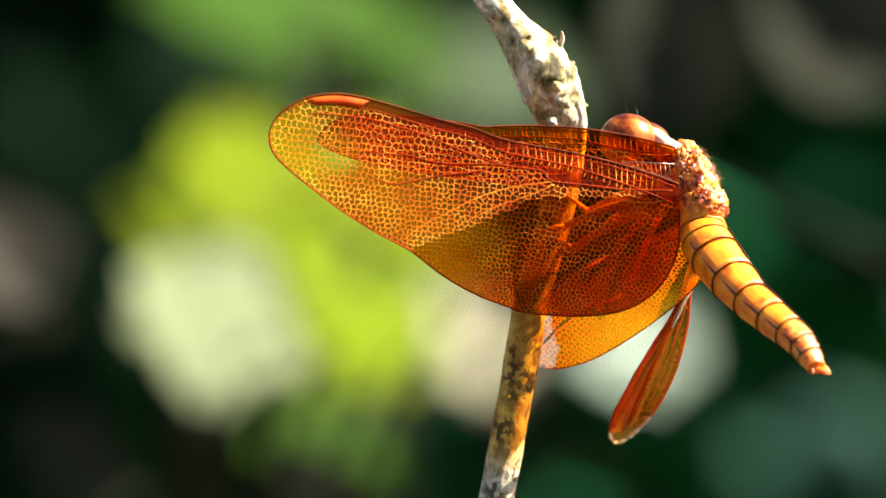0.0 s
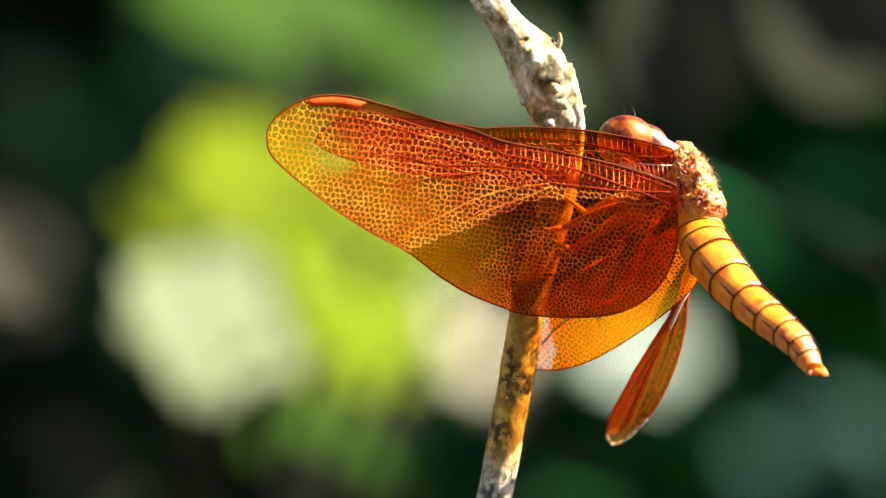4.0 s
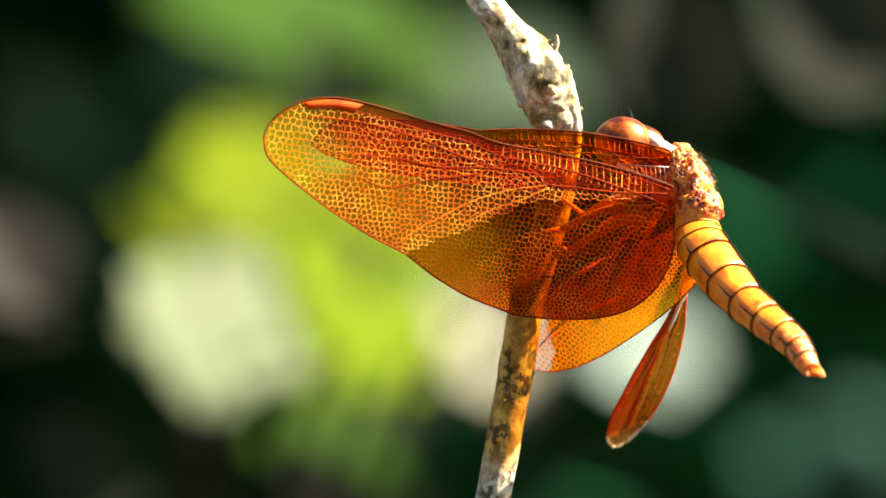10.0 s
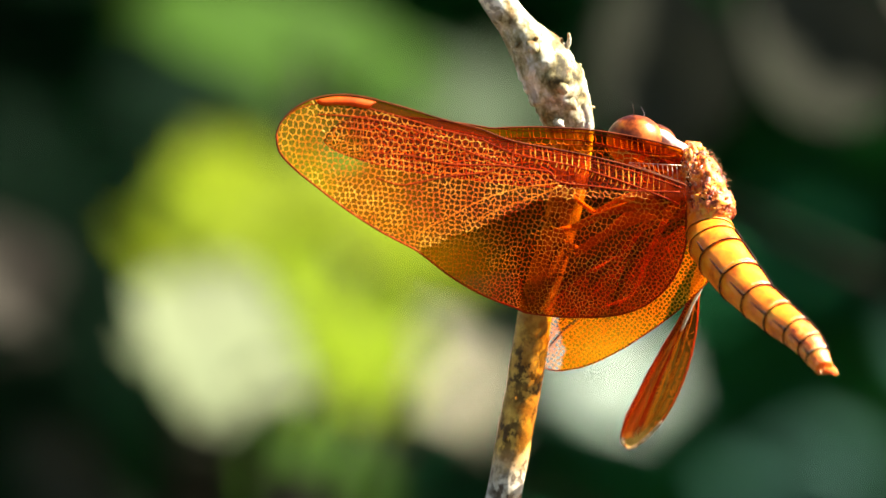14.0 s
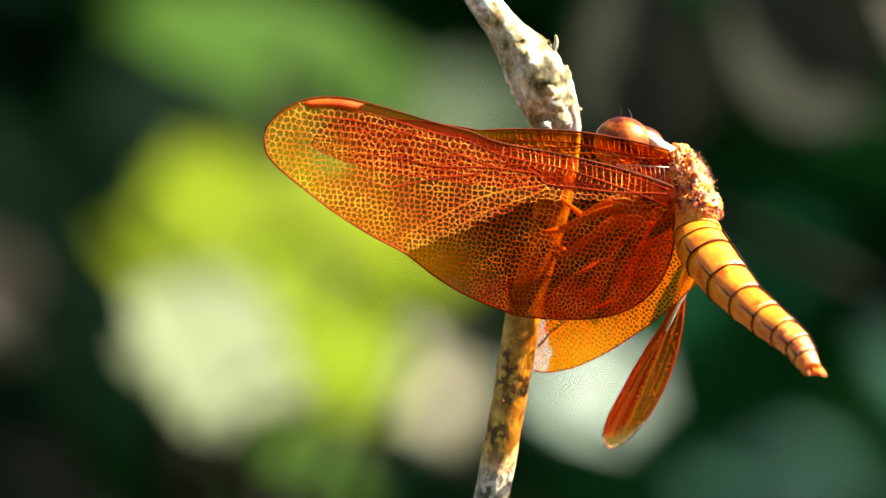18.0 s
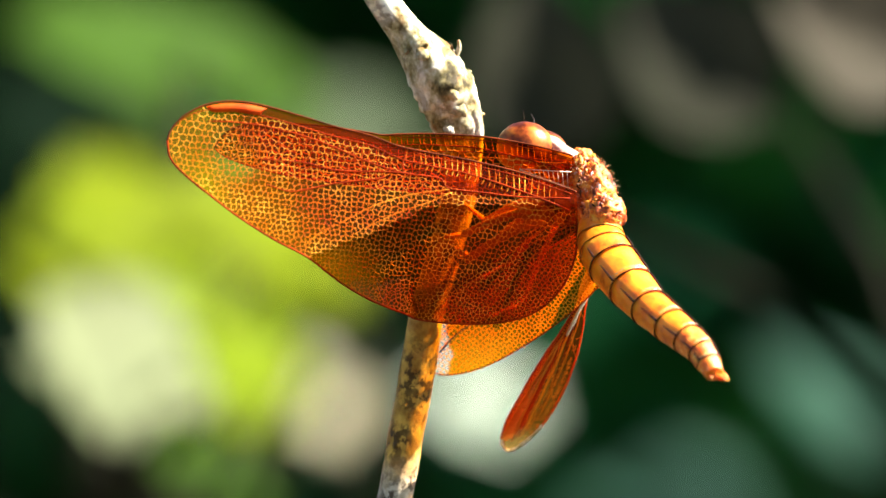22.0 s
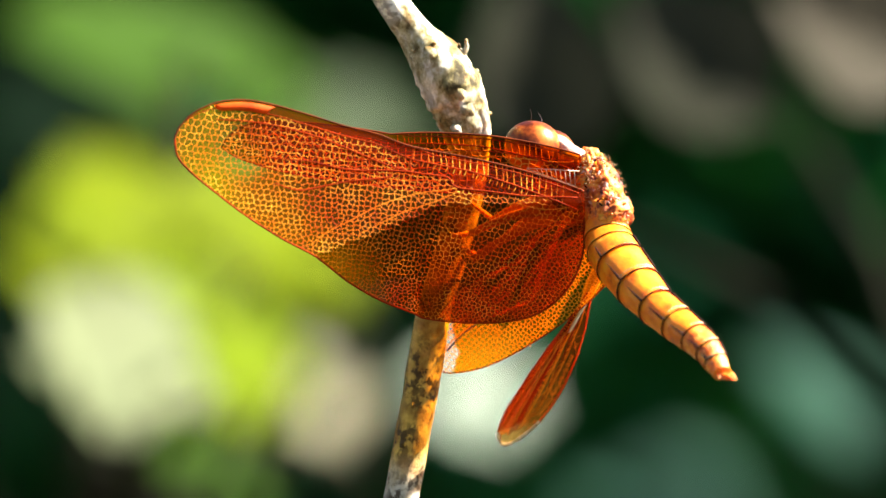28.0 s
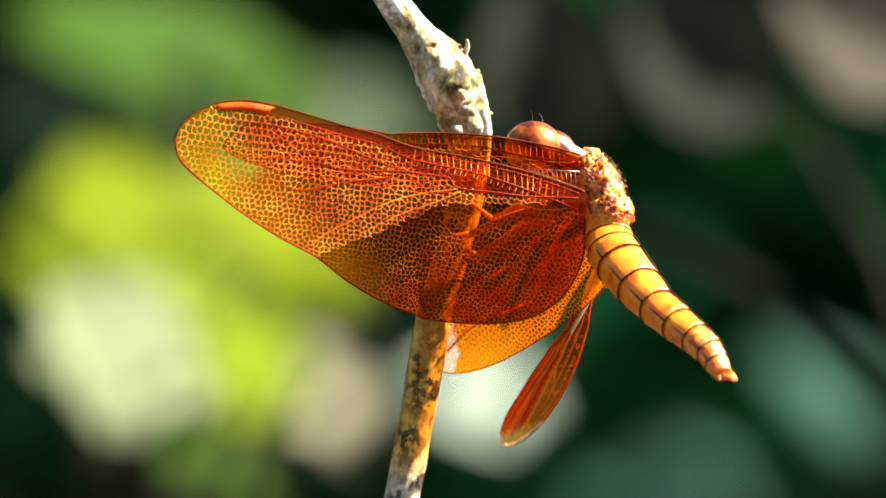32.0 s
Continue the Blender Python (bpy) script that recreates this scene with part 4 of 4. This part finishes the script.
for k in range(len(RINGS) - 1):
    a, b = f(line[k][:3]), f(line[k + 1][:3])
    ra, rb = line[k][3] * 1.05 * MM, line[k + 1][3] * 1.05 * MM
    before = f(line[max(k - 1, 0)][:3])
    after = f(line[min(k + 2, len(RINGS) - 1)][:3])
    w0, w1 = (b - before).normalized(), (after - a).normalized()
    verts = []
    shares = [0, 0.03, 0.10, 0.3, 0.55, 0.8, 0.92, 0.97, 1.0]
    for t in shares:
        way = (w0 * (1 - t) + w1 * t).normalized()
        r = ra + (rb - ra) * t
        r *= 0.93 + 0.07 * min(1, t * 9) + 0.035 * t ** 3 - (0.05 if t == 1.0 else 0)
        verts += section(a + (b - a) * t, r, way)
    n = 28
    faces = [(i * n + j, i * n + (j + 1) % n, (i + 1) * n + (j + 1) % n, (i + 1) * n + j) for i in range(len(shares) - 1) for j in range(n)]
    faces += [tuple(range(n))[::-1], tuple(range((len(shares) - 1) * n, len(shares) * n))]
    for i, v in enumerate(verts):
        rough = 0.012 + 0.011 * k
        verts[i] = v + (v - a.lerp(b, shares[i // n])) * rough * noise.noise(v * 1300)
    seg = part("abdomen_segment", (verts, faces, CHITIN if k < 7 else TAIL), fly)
    if k < 9:
        # dark hind seam and side ridges of the ring
        ring = section(b, rb * 1.012, w1)
        part("seam", (*tube([*ring, ring[0]], [(0.03 if k in (0, 1) else 0.058) * MM] * (n + 1), 6, capped=False), SUTURE), seg, "dark seam between two rings")
        if k > 2:
            pale = section(a + (b - a) * 0.89, rb * 1.035, w1)
            part("rim", (*tube(pale[-7:] + pale[:9], [0.010 * MM + 0.032 * MM * (1 - abs(q - 7.5) / 8) for q in range(16)], 6), RIM), seg, "pale hind rim")
    if 2 <= k < 9:
        for j, s in ((8, 1), (20, -1)):
            ridge = [section(a + (b - a) * t, (ra + (rb - ra) * t) * 1.075, (w0 * (1 - t) + w1 * t).normalized())[j] for t in (0.34, 0.55, 0.78, 0.99)]
            part("side_ridge", (*tube(ridge, [0.015 * MM, 0.06 * MM, 0.085 * MM, 0.10 * MM], 6), SUTURE), seg)
        keel = [section(a + (b - a) * t, (ra + (rb - ra) * t) * 1.05, (w0 * (1 - t) + w1 * t).normalized())[0] for t in (0.1, 0.4, 0.7, 0.97)]
        part("keel", (*tube(keel, [0.085 * MM] * 4, 6), SUTURE), seg, "dark keel along the back")
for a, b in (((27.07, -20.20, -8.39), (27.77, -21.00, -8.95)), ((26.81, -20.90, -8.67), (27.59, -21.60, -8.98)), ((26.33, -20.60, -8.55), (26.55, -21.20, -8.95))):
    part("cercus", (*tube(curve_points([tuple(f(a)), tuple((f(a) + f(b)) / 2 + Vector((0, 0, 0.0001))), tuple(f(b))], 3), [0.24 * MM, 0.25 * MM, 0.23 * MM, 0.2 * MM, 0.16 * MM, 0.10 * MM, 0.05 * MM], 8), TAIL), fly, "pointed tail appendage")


# legs: thigh, shin and foot, the feet on the twig
def leg(hip, knee, ankle, toe, r=0.24):
    top = part("thigh", (*tube(curve_points([tuple(f(hip)), tuple((f(hip) + f(knee)) / 2 + Vector((0, 0, 0.0003))), tuple(f(knee))], 4), [r * MM * (1.25 - 0.06 * k) for k in range(9)], 10), LEG), fly, "stout orange thigh")
    shin = part("shin", (*tube([f(knee), (f(knee) + f(ankle)) / 2, f(ankle)], [r * 0.62 * MM, r * 0.55 * MM, r * 0.42 * MM], 8), LEG), top)
    part("foot", (*tube(curve_points([tuple(f(ankle)), tuple((f(ankle) + f(toe)) / 2 + Vector((0, 0, 0.0002))), tuple(f(toe))], 3), [r * 0.38 * MM] * 7, 6), SPINE), top, "dark clawed foot")
    a, b = f(knee), f(ankle)
    for k in range(6):
        p = a + (b - a) * (0.2 + 0.13 * k)
        part("spine", (*tube([p, p + Vector((-0.0003, (-1) ** k * 0.0004, -0.0003))], [0.035 * MM, 0.008 * MM], 4), SPINE), top)


leg((15.40, -3.00, 3.60), (12.05, 0.60, 1.70), (9.30, 0.80, -0.40), (8.20, 0.90, -0.10), 0.42)
leg((15.20, -3.00, 4.40), (10.75, 0.40, 2.75), (9.10, 0.20, 4.00), (8.90, 0.30, 4.20), 0.30)
leg((15.41, -3.00, 3.00), (9.60, -0.40, 0.05), (8.45, -0.30, 0.65), (7.35, 0.20, -1.05), 0.36)
leg((14.99, -3.00, 3.60), (9.10, -0.60, 1.70), (7.65, -0.50, 1.50), (6.90, 0.40, 2.35), 0.34)
leg((15.66, -3.00, 2.94), (12.53, 1.20, -0.40), (9.10, 0.60, -2.20), (7.53, 0.60, -1.80), 0.26)
leg((16.04, -2.00, 2.74), (13.60, 1.60, -3.30), (9.70, 1.60, -4.90), (7.40, 0.75, -7.00), 0.2)


# ---- ground and plants behind ----
def build_ground():
    n = 60
    verts, faces = [], []
    for i in range(n + 1):
        for j in range(n + 1):
            u, w = 2 * i / n - 1, 2 * j / n - 1
            x, y = 300 * u * abs(u) ** 3, 300 * w * abs(w) ** 3
            verts.append((x, y, -0.86 + 0.03 * noise.noise(Vector((x, y, 0)) * 0.8) * min(1, math.hypot(x, y))))
    for i in range(n):
        for j in range(n):
            a = i * (n + 1) + j
            faces.append((a, a + n + 1, a + n + 2, a + 1))
    ob = new("ground", mesh_of("ground", verts, faces, SOIL))
    tagged(ob, "dark soil with leaf litter and low weeds", "ground", kind="structure")


build_ground()


def leaf_mesh(length, width, fold, droop, material, seed):
    """A leaf blade with a midrib fold, a pointed tip and a wavy edge; its stalk starts at the origin, the tip lies along y."""
    verts, faces = [], []
    n, c = 10, 4
    for i in range(n + 1):
        t = i / n
        half = width / 2 * max(0.02, math.sin(math.pi * t ** 0.8) ** 0.85) * (1 - 0.15 * t)
        for j in range(-c, c + 1):
            s = j / c
            z = fold * abs(s) * half - droop * length * t * t + 0.04 * width * noise.noise(Vector((t * 4, s * 2, seed)))
            verts.append((s * half, t * length, z))
    w = 2 * c + 1
    for i in range(n):
        for j in range(w - 1):
            faces.append((i * w + j, i * w + j + 1, (i + 1) * w + j + 1, (i + 1) * w + j))
    rib = tube([(0, -0.18 * length, -0.01 * length), (0, 0, -0.002), (0, length * 0.5, -droop * length * 0.25 - 0.001), (0, length * 0.97, -droop * length * 0.94 - 0.0005)],
               [0.018 * width, 0.02 * width, 0.014 * width, 0.004 * width], 5)
    return mesh_of("leaf", [Vector(p) for p in verts], faces, material), mesh_of("midrib", *rib, material)


def leaf_pose(at, facing, lean):
    """The blade's middle at a place, its face towards facing, turned by lean degrees."""
    q = Vector(facing).normalized().to_track_quat("Z", "Y").to_matrix().to_4x4()
    return Matrix.Translation(at) @ q @ pose(0, 0, 0, 0, 0, lean)


def sprig(name, label, foot, crest, leaves, meshes, category="shrub"):
    """A plant: one stem out of the ground, side shoots, and leaves: (kind, place in mm, face towards, lean, size)."""
    root = thing(name, foot, label, category)
    o = Vector(foot)
    a, b = Vector((0, 0, -0.01)), Vector(crest) * MM - o
    line = [Vector(p) for p in curve_points([tuple(a), tuple(a.lerp(b, 0.35) + Vector((0.02, 0.01, 0))), tuple(a.lerp(b, 0.7) + Vector((-0.015, 0, 0))), tuple(b)], 6)]
    part("stem", (*tube(line, [0.006 - 0.0045 * k / 18 for k in range(19)], 8), STEM), root)
    for kind, at, facing, lean, size in leaves:
        mesh, rib, length = meshes[kind]
        p = Vector(at) * MM - o
        m = leaf_pose(p, facing, lean)
        m = m @ Matrix.Scale(size, 4) @ Matrix.Translation((0, -length / 2, 0))
        blade = part("leaf", mesh, root, "", m)
        part("midrib", rib, blade)
        base = m @ Vector((0, -0.18 * length, 0))
        near = min(line, key=lambda q: (q - base - Vector((0, 0, -0.04))).length)
        part("shoot", (*tube([near, near.lerp(base, 0.5) + Vector((0, 0, 0.006)), base], [0.0014, 0.0011, 0.0008], 6), STEM), root)
    return root


def meshes_for(material, length, width, seed):
    return *leaf_mesh(length, width, 0.25, 0.10, material, seed), length


BLADES = {"lime": meshes_for(LEAF_LIME, 0.020, 0.016, 1), "pale": meshes_for(LEAF_PALE, 0.022, 0.019, 2), "olive": meshes_for(LEAF_OLIVE, 0.020, 0.018, 7), "mid": meshes_for(LEAF_MID, 0.026, 0.013, 3),
          "mint": meshes_for(LEAF_MINT, 0.030, 0.028, 4), "dry": meshes_for(LEAF_DRY, 0.026, 0.024, 5), "teal": meshes_for(LEAF_TEAL, 0.030, 0.026, 9), "tan": meshes_for(LEAF_TAN, 0.026, 0.024, 8), "sage": meshes_for(LEAF_SAGE, 0.028, 0.026, 12), "dust": meshes_for(LEAF_DUST, 0.026, 0.024, 13), "brown": meshes_for(LEAF_BROWN, 0.05, 0.04, 6)}
TO_SUN = (0.58, -0.50, 0.56)
sprig_lit = sprig("leafy_sprig", "sunlit sprig with pale shining leaves", (-0.03, 0.60, -0.86), (-31.92, 604.00, 1.58), [
    ("pale", (-32.7, 470, -8.0), TO_SUN, 0, 0.8), ("pale", (-26.6, 571, -3.9), TO_SUN, 30, 0.8), ("pale", (-24.3, 528, -10.8), TO_SUN, 70, 0.8), ("pale", (-30.4, 484, -14.1), TO_SUN, -20, 0.7),
    ("pale", (-31.3, 586, -9.2), TO_SUN, 20, 0.80), ("pale", (-33.5, 542, -5.7), TO_SUN, -50, 0.74), ("pale", (-25.6, 499, -6.2), TO_SUN, 90, 0.74),
    ("pale", (-31.5, 600, -4.4), TO_SUN, 60, 0.74), ("pale", (-33.9, 557, -12.6), TO_SUN, 40, 0.74), ("pale", (-26.3, 513, -11.9), TO_SUN, -80, 0.74)], BLADES)
sprig_lime = sprig("leafy_sprig", "sunlit sprig with lime-green and olive leaves", (0.0, 0.66, -0.86), (-17.16, 628.00, 30.73), [
    ("lime", (-14.1, 560, -8.7), TO_SUN, 60, 0.90), ("lime", (-12.5, 617, -13.6), TO_SUN, 10, 0.84), ("lime", (-18.5, 674, -17.3), TO_SUN, -30, 0.90), ("lime", (-19.7, 731, -4.0), TO_SUN, 80, 0.90),
    ("lime", (-10.6, 788, -10.2), TO_SUN, 40, 0.8), ("lime", (-21.7, 576, -11.0), TO_SUN, 30, 0.9), ("lime", (-24.1, 633, -4.5), TO_SUN, -20, 0.8), ("lime", (-6.7, 690, -15.9), TO_SUN, -40, 0.6), ("olive", (-22.0, 747, 3.4), TO_SUN, 20, 0.85),
    ("olive", (-29.7, 804, 15.5), TO_SUN, 30, 0.95), ("olive", (-21.9, 592, 10.5), TO_SUN, -40, 1.01), ("olive", (-27.5, 649, 7.9), TO_SUN, 10, 0.90), ("olive", (-24.6, 706, 4.9), TO_SUN, 60, 0.7),
    ("olive", (-33.4, 763, 10.6), TO_SUN, -70, 0.95), ("olive", (-33.2, 820, 2.8), TO_SUN, 50, 0.9), ("lime", (-19.2, 609, 0.4), TO_SUN, 10, 1.0), ("mid", (-30.0, 666, 30.0), TO_SUN, 40, 1.1),
    ("lime", (-34.3, 722, 5.4), TO_SUN, 80, 1.25), ("lime", (-30.6, 779, -1.7), TO_SUN, 20, 1.2), ("olive", (-27.5, 568, 9.5), TO_SUN, 0, 1.0),
    ("olive", (-33.2, 625, -0.7), TO_SUN, 30, 1.3), ("lime", (-24.1, 682, -3.1), TO_SUN, 80, 1.3), ("lime", (-15.2, 739, 0.9), TO_SUN, -20, 1.3), ("mid", (-19.2, 796, -20.5), TO_SUN, 10, 1.3), ("lime", (-12.8, 860, -3.4), TO_SUN, 20, 1.2), ("lime", (-7.6, 845, -10.3), TO_SUN, 70, 1.0), ("olive", (-10.6, 584, 8.2), TO_SUN, 70, 1.3),
    ("olive", (0.5, 641, 2.0), TO_SUN, 40, 0.75), ("lime", (-15.2, 698, 0.1), TO_SUN, 10, 0.85), ("lime", (-18.7, 755, -12.5), TO_SUN, 70, 1.1), ("mid", (-27.3, 812, -27.7), TO_SUN, 10, 0.90), ("mid", (-14.6, 601, -24.7), TO_SUN, 60, 0.78),
    ("mid", (-23.8, 658, 34.5), TO_SUN, 70, 1.25), ("mid", (-15.8, 714, 35.1), TO_SUN, 60, 1.2), ("mid", (-35.9, 771, 39.9), TO_SUN, 90, 1.0), ("mid", (-8.5, 872, 33.5), TO_SUN, 80, 1.0), ("mid", (-5.0, 830, 27.5), TO_SUN, 20, 0.8)], BLADES)
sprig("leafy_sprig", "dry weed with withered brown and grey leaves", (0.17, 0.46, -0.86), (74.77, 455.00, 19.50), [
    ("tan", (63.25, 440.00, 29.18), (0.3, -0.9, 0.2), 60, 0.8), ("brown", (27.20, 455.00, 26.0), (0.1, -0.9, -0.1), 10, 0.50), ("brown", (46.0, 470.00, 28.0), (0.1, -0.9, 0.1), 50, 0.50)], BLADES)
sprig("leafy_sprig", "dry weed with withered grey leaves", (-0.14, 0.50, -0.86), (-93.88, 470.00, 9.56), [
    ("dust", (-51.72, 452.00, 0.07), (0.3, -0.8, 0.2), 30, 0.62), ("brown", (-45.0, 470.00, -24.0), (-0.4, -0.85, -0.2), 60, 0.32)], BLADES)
sprig("leafy_sprig", "weed with broad pale dusty leaves", (0.06, 1.62, -0.86), (15.23, 1610.00, -7.75), [
    ("dry", (2.5, 1602.00, -19.0), TO_SUN, 20, 1.15), ("mint", (41.50, 1602.00, -22.8), TO_SUN, 70, 0.85), ("mint", (50.03, 1610.00, -20.88), TO_SUN, 10, 0.55),
    ("teal", (123.31, 1605.00, -20.84), TO_SUN, 20, 1.1), ("teal", (93.90, 1607.00, -45.77), TO_SUN, 60, 1.1), ("teal", (75.61, 1609.00, -52.37), TO_SUN, -20, 0.9), ("sage", (0.79, 1612.00, 42.19), TO_SUN, 30, 1.1), ("sage", (17.0, 1640.00, 40.0), TO_SUN, 80, 1.0)], BLADES)


def shrub(name, label, foot, size, count, leaf_len, materials, seed):
    """A dense bush: limbs from the foot and many small blades in a ragged crown."""
    root = thing(name, foot, label, "shrub", "shrubs behind")
    rng = random.Random(seed)
    ends = []
    for k in range(14):
        end = Vector((rng.uniform(-0.5, 0.5) * size[0], rng.uniform(-0.45, 0.45) * size[1], rng.uniform(0.35, 0.95) * size[2]))
        mid = end * 0.5 + Vector((rng.uniform(-0.06, 0.06), rng.uniform(-0.06, 0.06), 0.05))
        ends.append((mid, end))
        pts = curve_points([(0, 0, -0.02), tuple(mid), tuple(end)], 4)
        part("limb", (*tube(pts, [0.014 - 0.0014 * i for i in range(9)], 7), STEM), root)
    blades = [[] for m in materials]
    for k in range(count):
        while True:
            d = Vector((rng.uniform(-1, 1), rng.uniform(-1, 1), rng.uniform(-1, 1)))
            if d.length < 1 + 0.25 * noise.noise(d * 2.5 + Vector((seed, 0, 0))):
                break
        p = Vector((d.x * size[0] / 2, d.y * size[1] / 2, size[2] * (0.5 + 0.5 * d.z)))
        q = Euler((rng.uniform(-0.9, 0.9), rng.uniform(-0.9, 0.9), rng.uniform(0, 6.28))).to_matrix()
        l = leaf_len * rng.uniform(0.7, 1.3)
        w = l * rng.uniform(0.3, 0.45)
        pts = [(0, 0, 0), (w * 0.8, l * 0.35, 0.08 * l), (w * 0.6, l * 0.7, 0.02 * l), (0, l, -0.14 * l), (-w * 0.6, l * 0.7, 0.02 * l), (-w * 0.8, l * 0.35, 0.08 * l), (0, l * 0.4, -0.03 * l)]
        faces = [(0, 1, 6), (1, 2, 6), (2, 3, 6), (3, 4, 6), (4, 5, 6), (5, 0, 6)]
        blades[rng.randrange(len(materials))].append(([p + q @ Vector(v) for v in pts], faces))
    for m, group in zip(materials, blades):
        part("crown", (*merge(group), m), root, "dense small leaves")["kind"] = "stuff"
    return root


shrub("shrub", "bush with leaves coloured near black for dense shade", (-0.92, 2.9, -0.86), (1.9, 0.9, 2.0), 11000, 0.06, [LEAF_SHADED, LEAF_SHADED], 21)
shrub("shrub", "dense green bush in the shade", (0.42, 3.5, -0.86), (2.0, 1.0, 2.1), 14000, 0.06, [LEAF_DARK, LEAF_BLUE], 22)
shrub("shrub", "tall bush behind the others, its leaves coloured near black for shade", (-0.6, 4.3, -0.86), (2.6, 1.2, 2.6), 11000, 0.09, [LEAF_SHADED, LEAF_SHADED], 23)
shrub("shrub", "tall dark green hedge behind the bushes", (0.2, 5.6, -0.86), (5.0, 1.4, 3.4), 12000, 0.12, [LEAF_DARK, LEAF_BLUE], 24)


def motions():
    """The sprigs lean in the air, the head twitches, two wings lift a little."""
    foot = Vector(sprig_lit.location)
    walk(sprig_lit, [(t, pose(*foot, 0, turn, 0)) for t, turn in ((0, 0), (9, -0.06), (13, 0.06), (16, 0.14), (19, 0.25), (23, 0.32), (28, 0.325), (32, 0.32))])
    foot = Vector(sprig_lime.location)
    walk(sprig_lime, [(t, pose(*foot, 0, turn, 0)) for t, turn in ((0, 0), (9, -0.02), (13, 0.02), (16, 0.04), (19, 0.07), (23, 0.09), (28, 0.09), (32, 0.09))])
    rest = head.matrix_basis.copy()
    roll, nod, half = pose(0, 0, 0, 0, 52, -10), pose(0, 0, 0, 0, -18, 0), pose(0, 0, 0, 0, 18, 0)
    still = pose(0, 0, 0)
    walk(head, [(t, rest @ m) for t, m in ((0, still), (3.3, still), (3.4, roll), (3.55, roll), (3.8, still), (10.9, still), (11.0, nod), (11.1, still), (20.3, still), (20.4, roll),
                                          (20.6, roll), (20.7, still), (24.6, still), (24.8, half), (25.0, still), (32, still))])
    for wing, turns in ((wing_moving, WING_TURNS), (wing_far, FAR_TURNS)):
        hinge = wing.matrix_basis.copy()
        base = Matrix.Translation(hinge.translation)
        walk(wing, [(t, base @ pose(0, 0, 0, 0, turn, 0) @ base.inverted() @ hinge) for t, turn in turns])


FAR_TURNS = [(0, 0.0), (9, 0.0), (17, 0.1), (20, 0.4), (23, 1.1), (28, 1.3), (32, 1.2)]
# seconds and degrees by which the drooping wing has turned about its root
WING_TURNS = [(0, 0.0), (0.5, -0.6), (1, 0.3), (1.5, 0.2), (2, 0.5), (2.5, 0.1), (3, 1.0), (3.5, 0.5), (5.5, -0.2), (6, -0.0), (6.5, -0.1), (7, 0.0), (7.5, 0.4), (8, 0.3), (8.5, -0.8), (9, -1.5), (9.5, -1.1), (10, -0.5), (10.5, -0.8), (11, -1.1), (11.5, -1.5), (12, -2.2), (12.5, -2.5), (13, -2.3), (13.5, -2.7), (14, -1.7), (14.5, -2.4), (16.5, -0.9), (17, -0.6), (17.5, 0.2), (18, 0.0), (18.5, 0.2), (19, 0.3), (19.5, 0.6), (20, 1.0), (20.5, 1.0), (21, 1.0), (21.5, 1.2), (22, 1.3), (22.5, 1.7), (23, 1.8), (23.5, 1.8), (24, 1.6), (24.5, 1.9), (25, 1.4), (25.5, 1.7), (27.5, 4.4), (28, 4.3), (28.5, 4.1), (29, 3.3), (29.5, 3.8), (30, 3.9), (30.5, 4.2), (31, 4.2), (31.5, 4.1), (32, 3.7)]
motions()
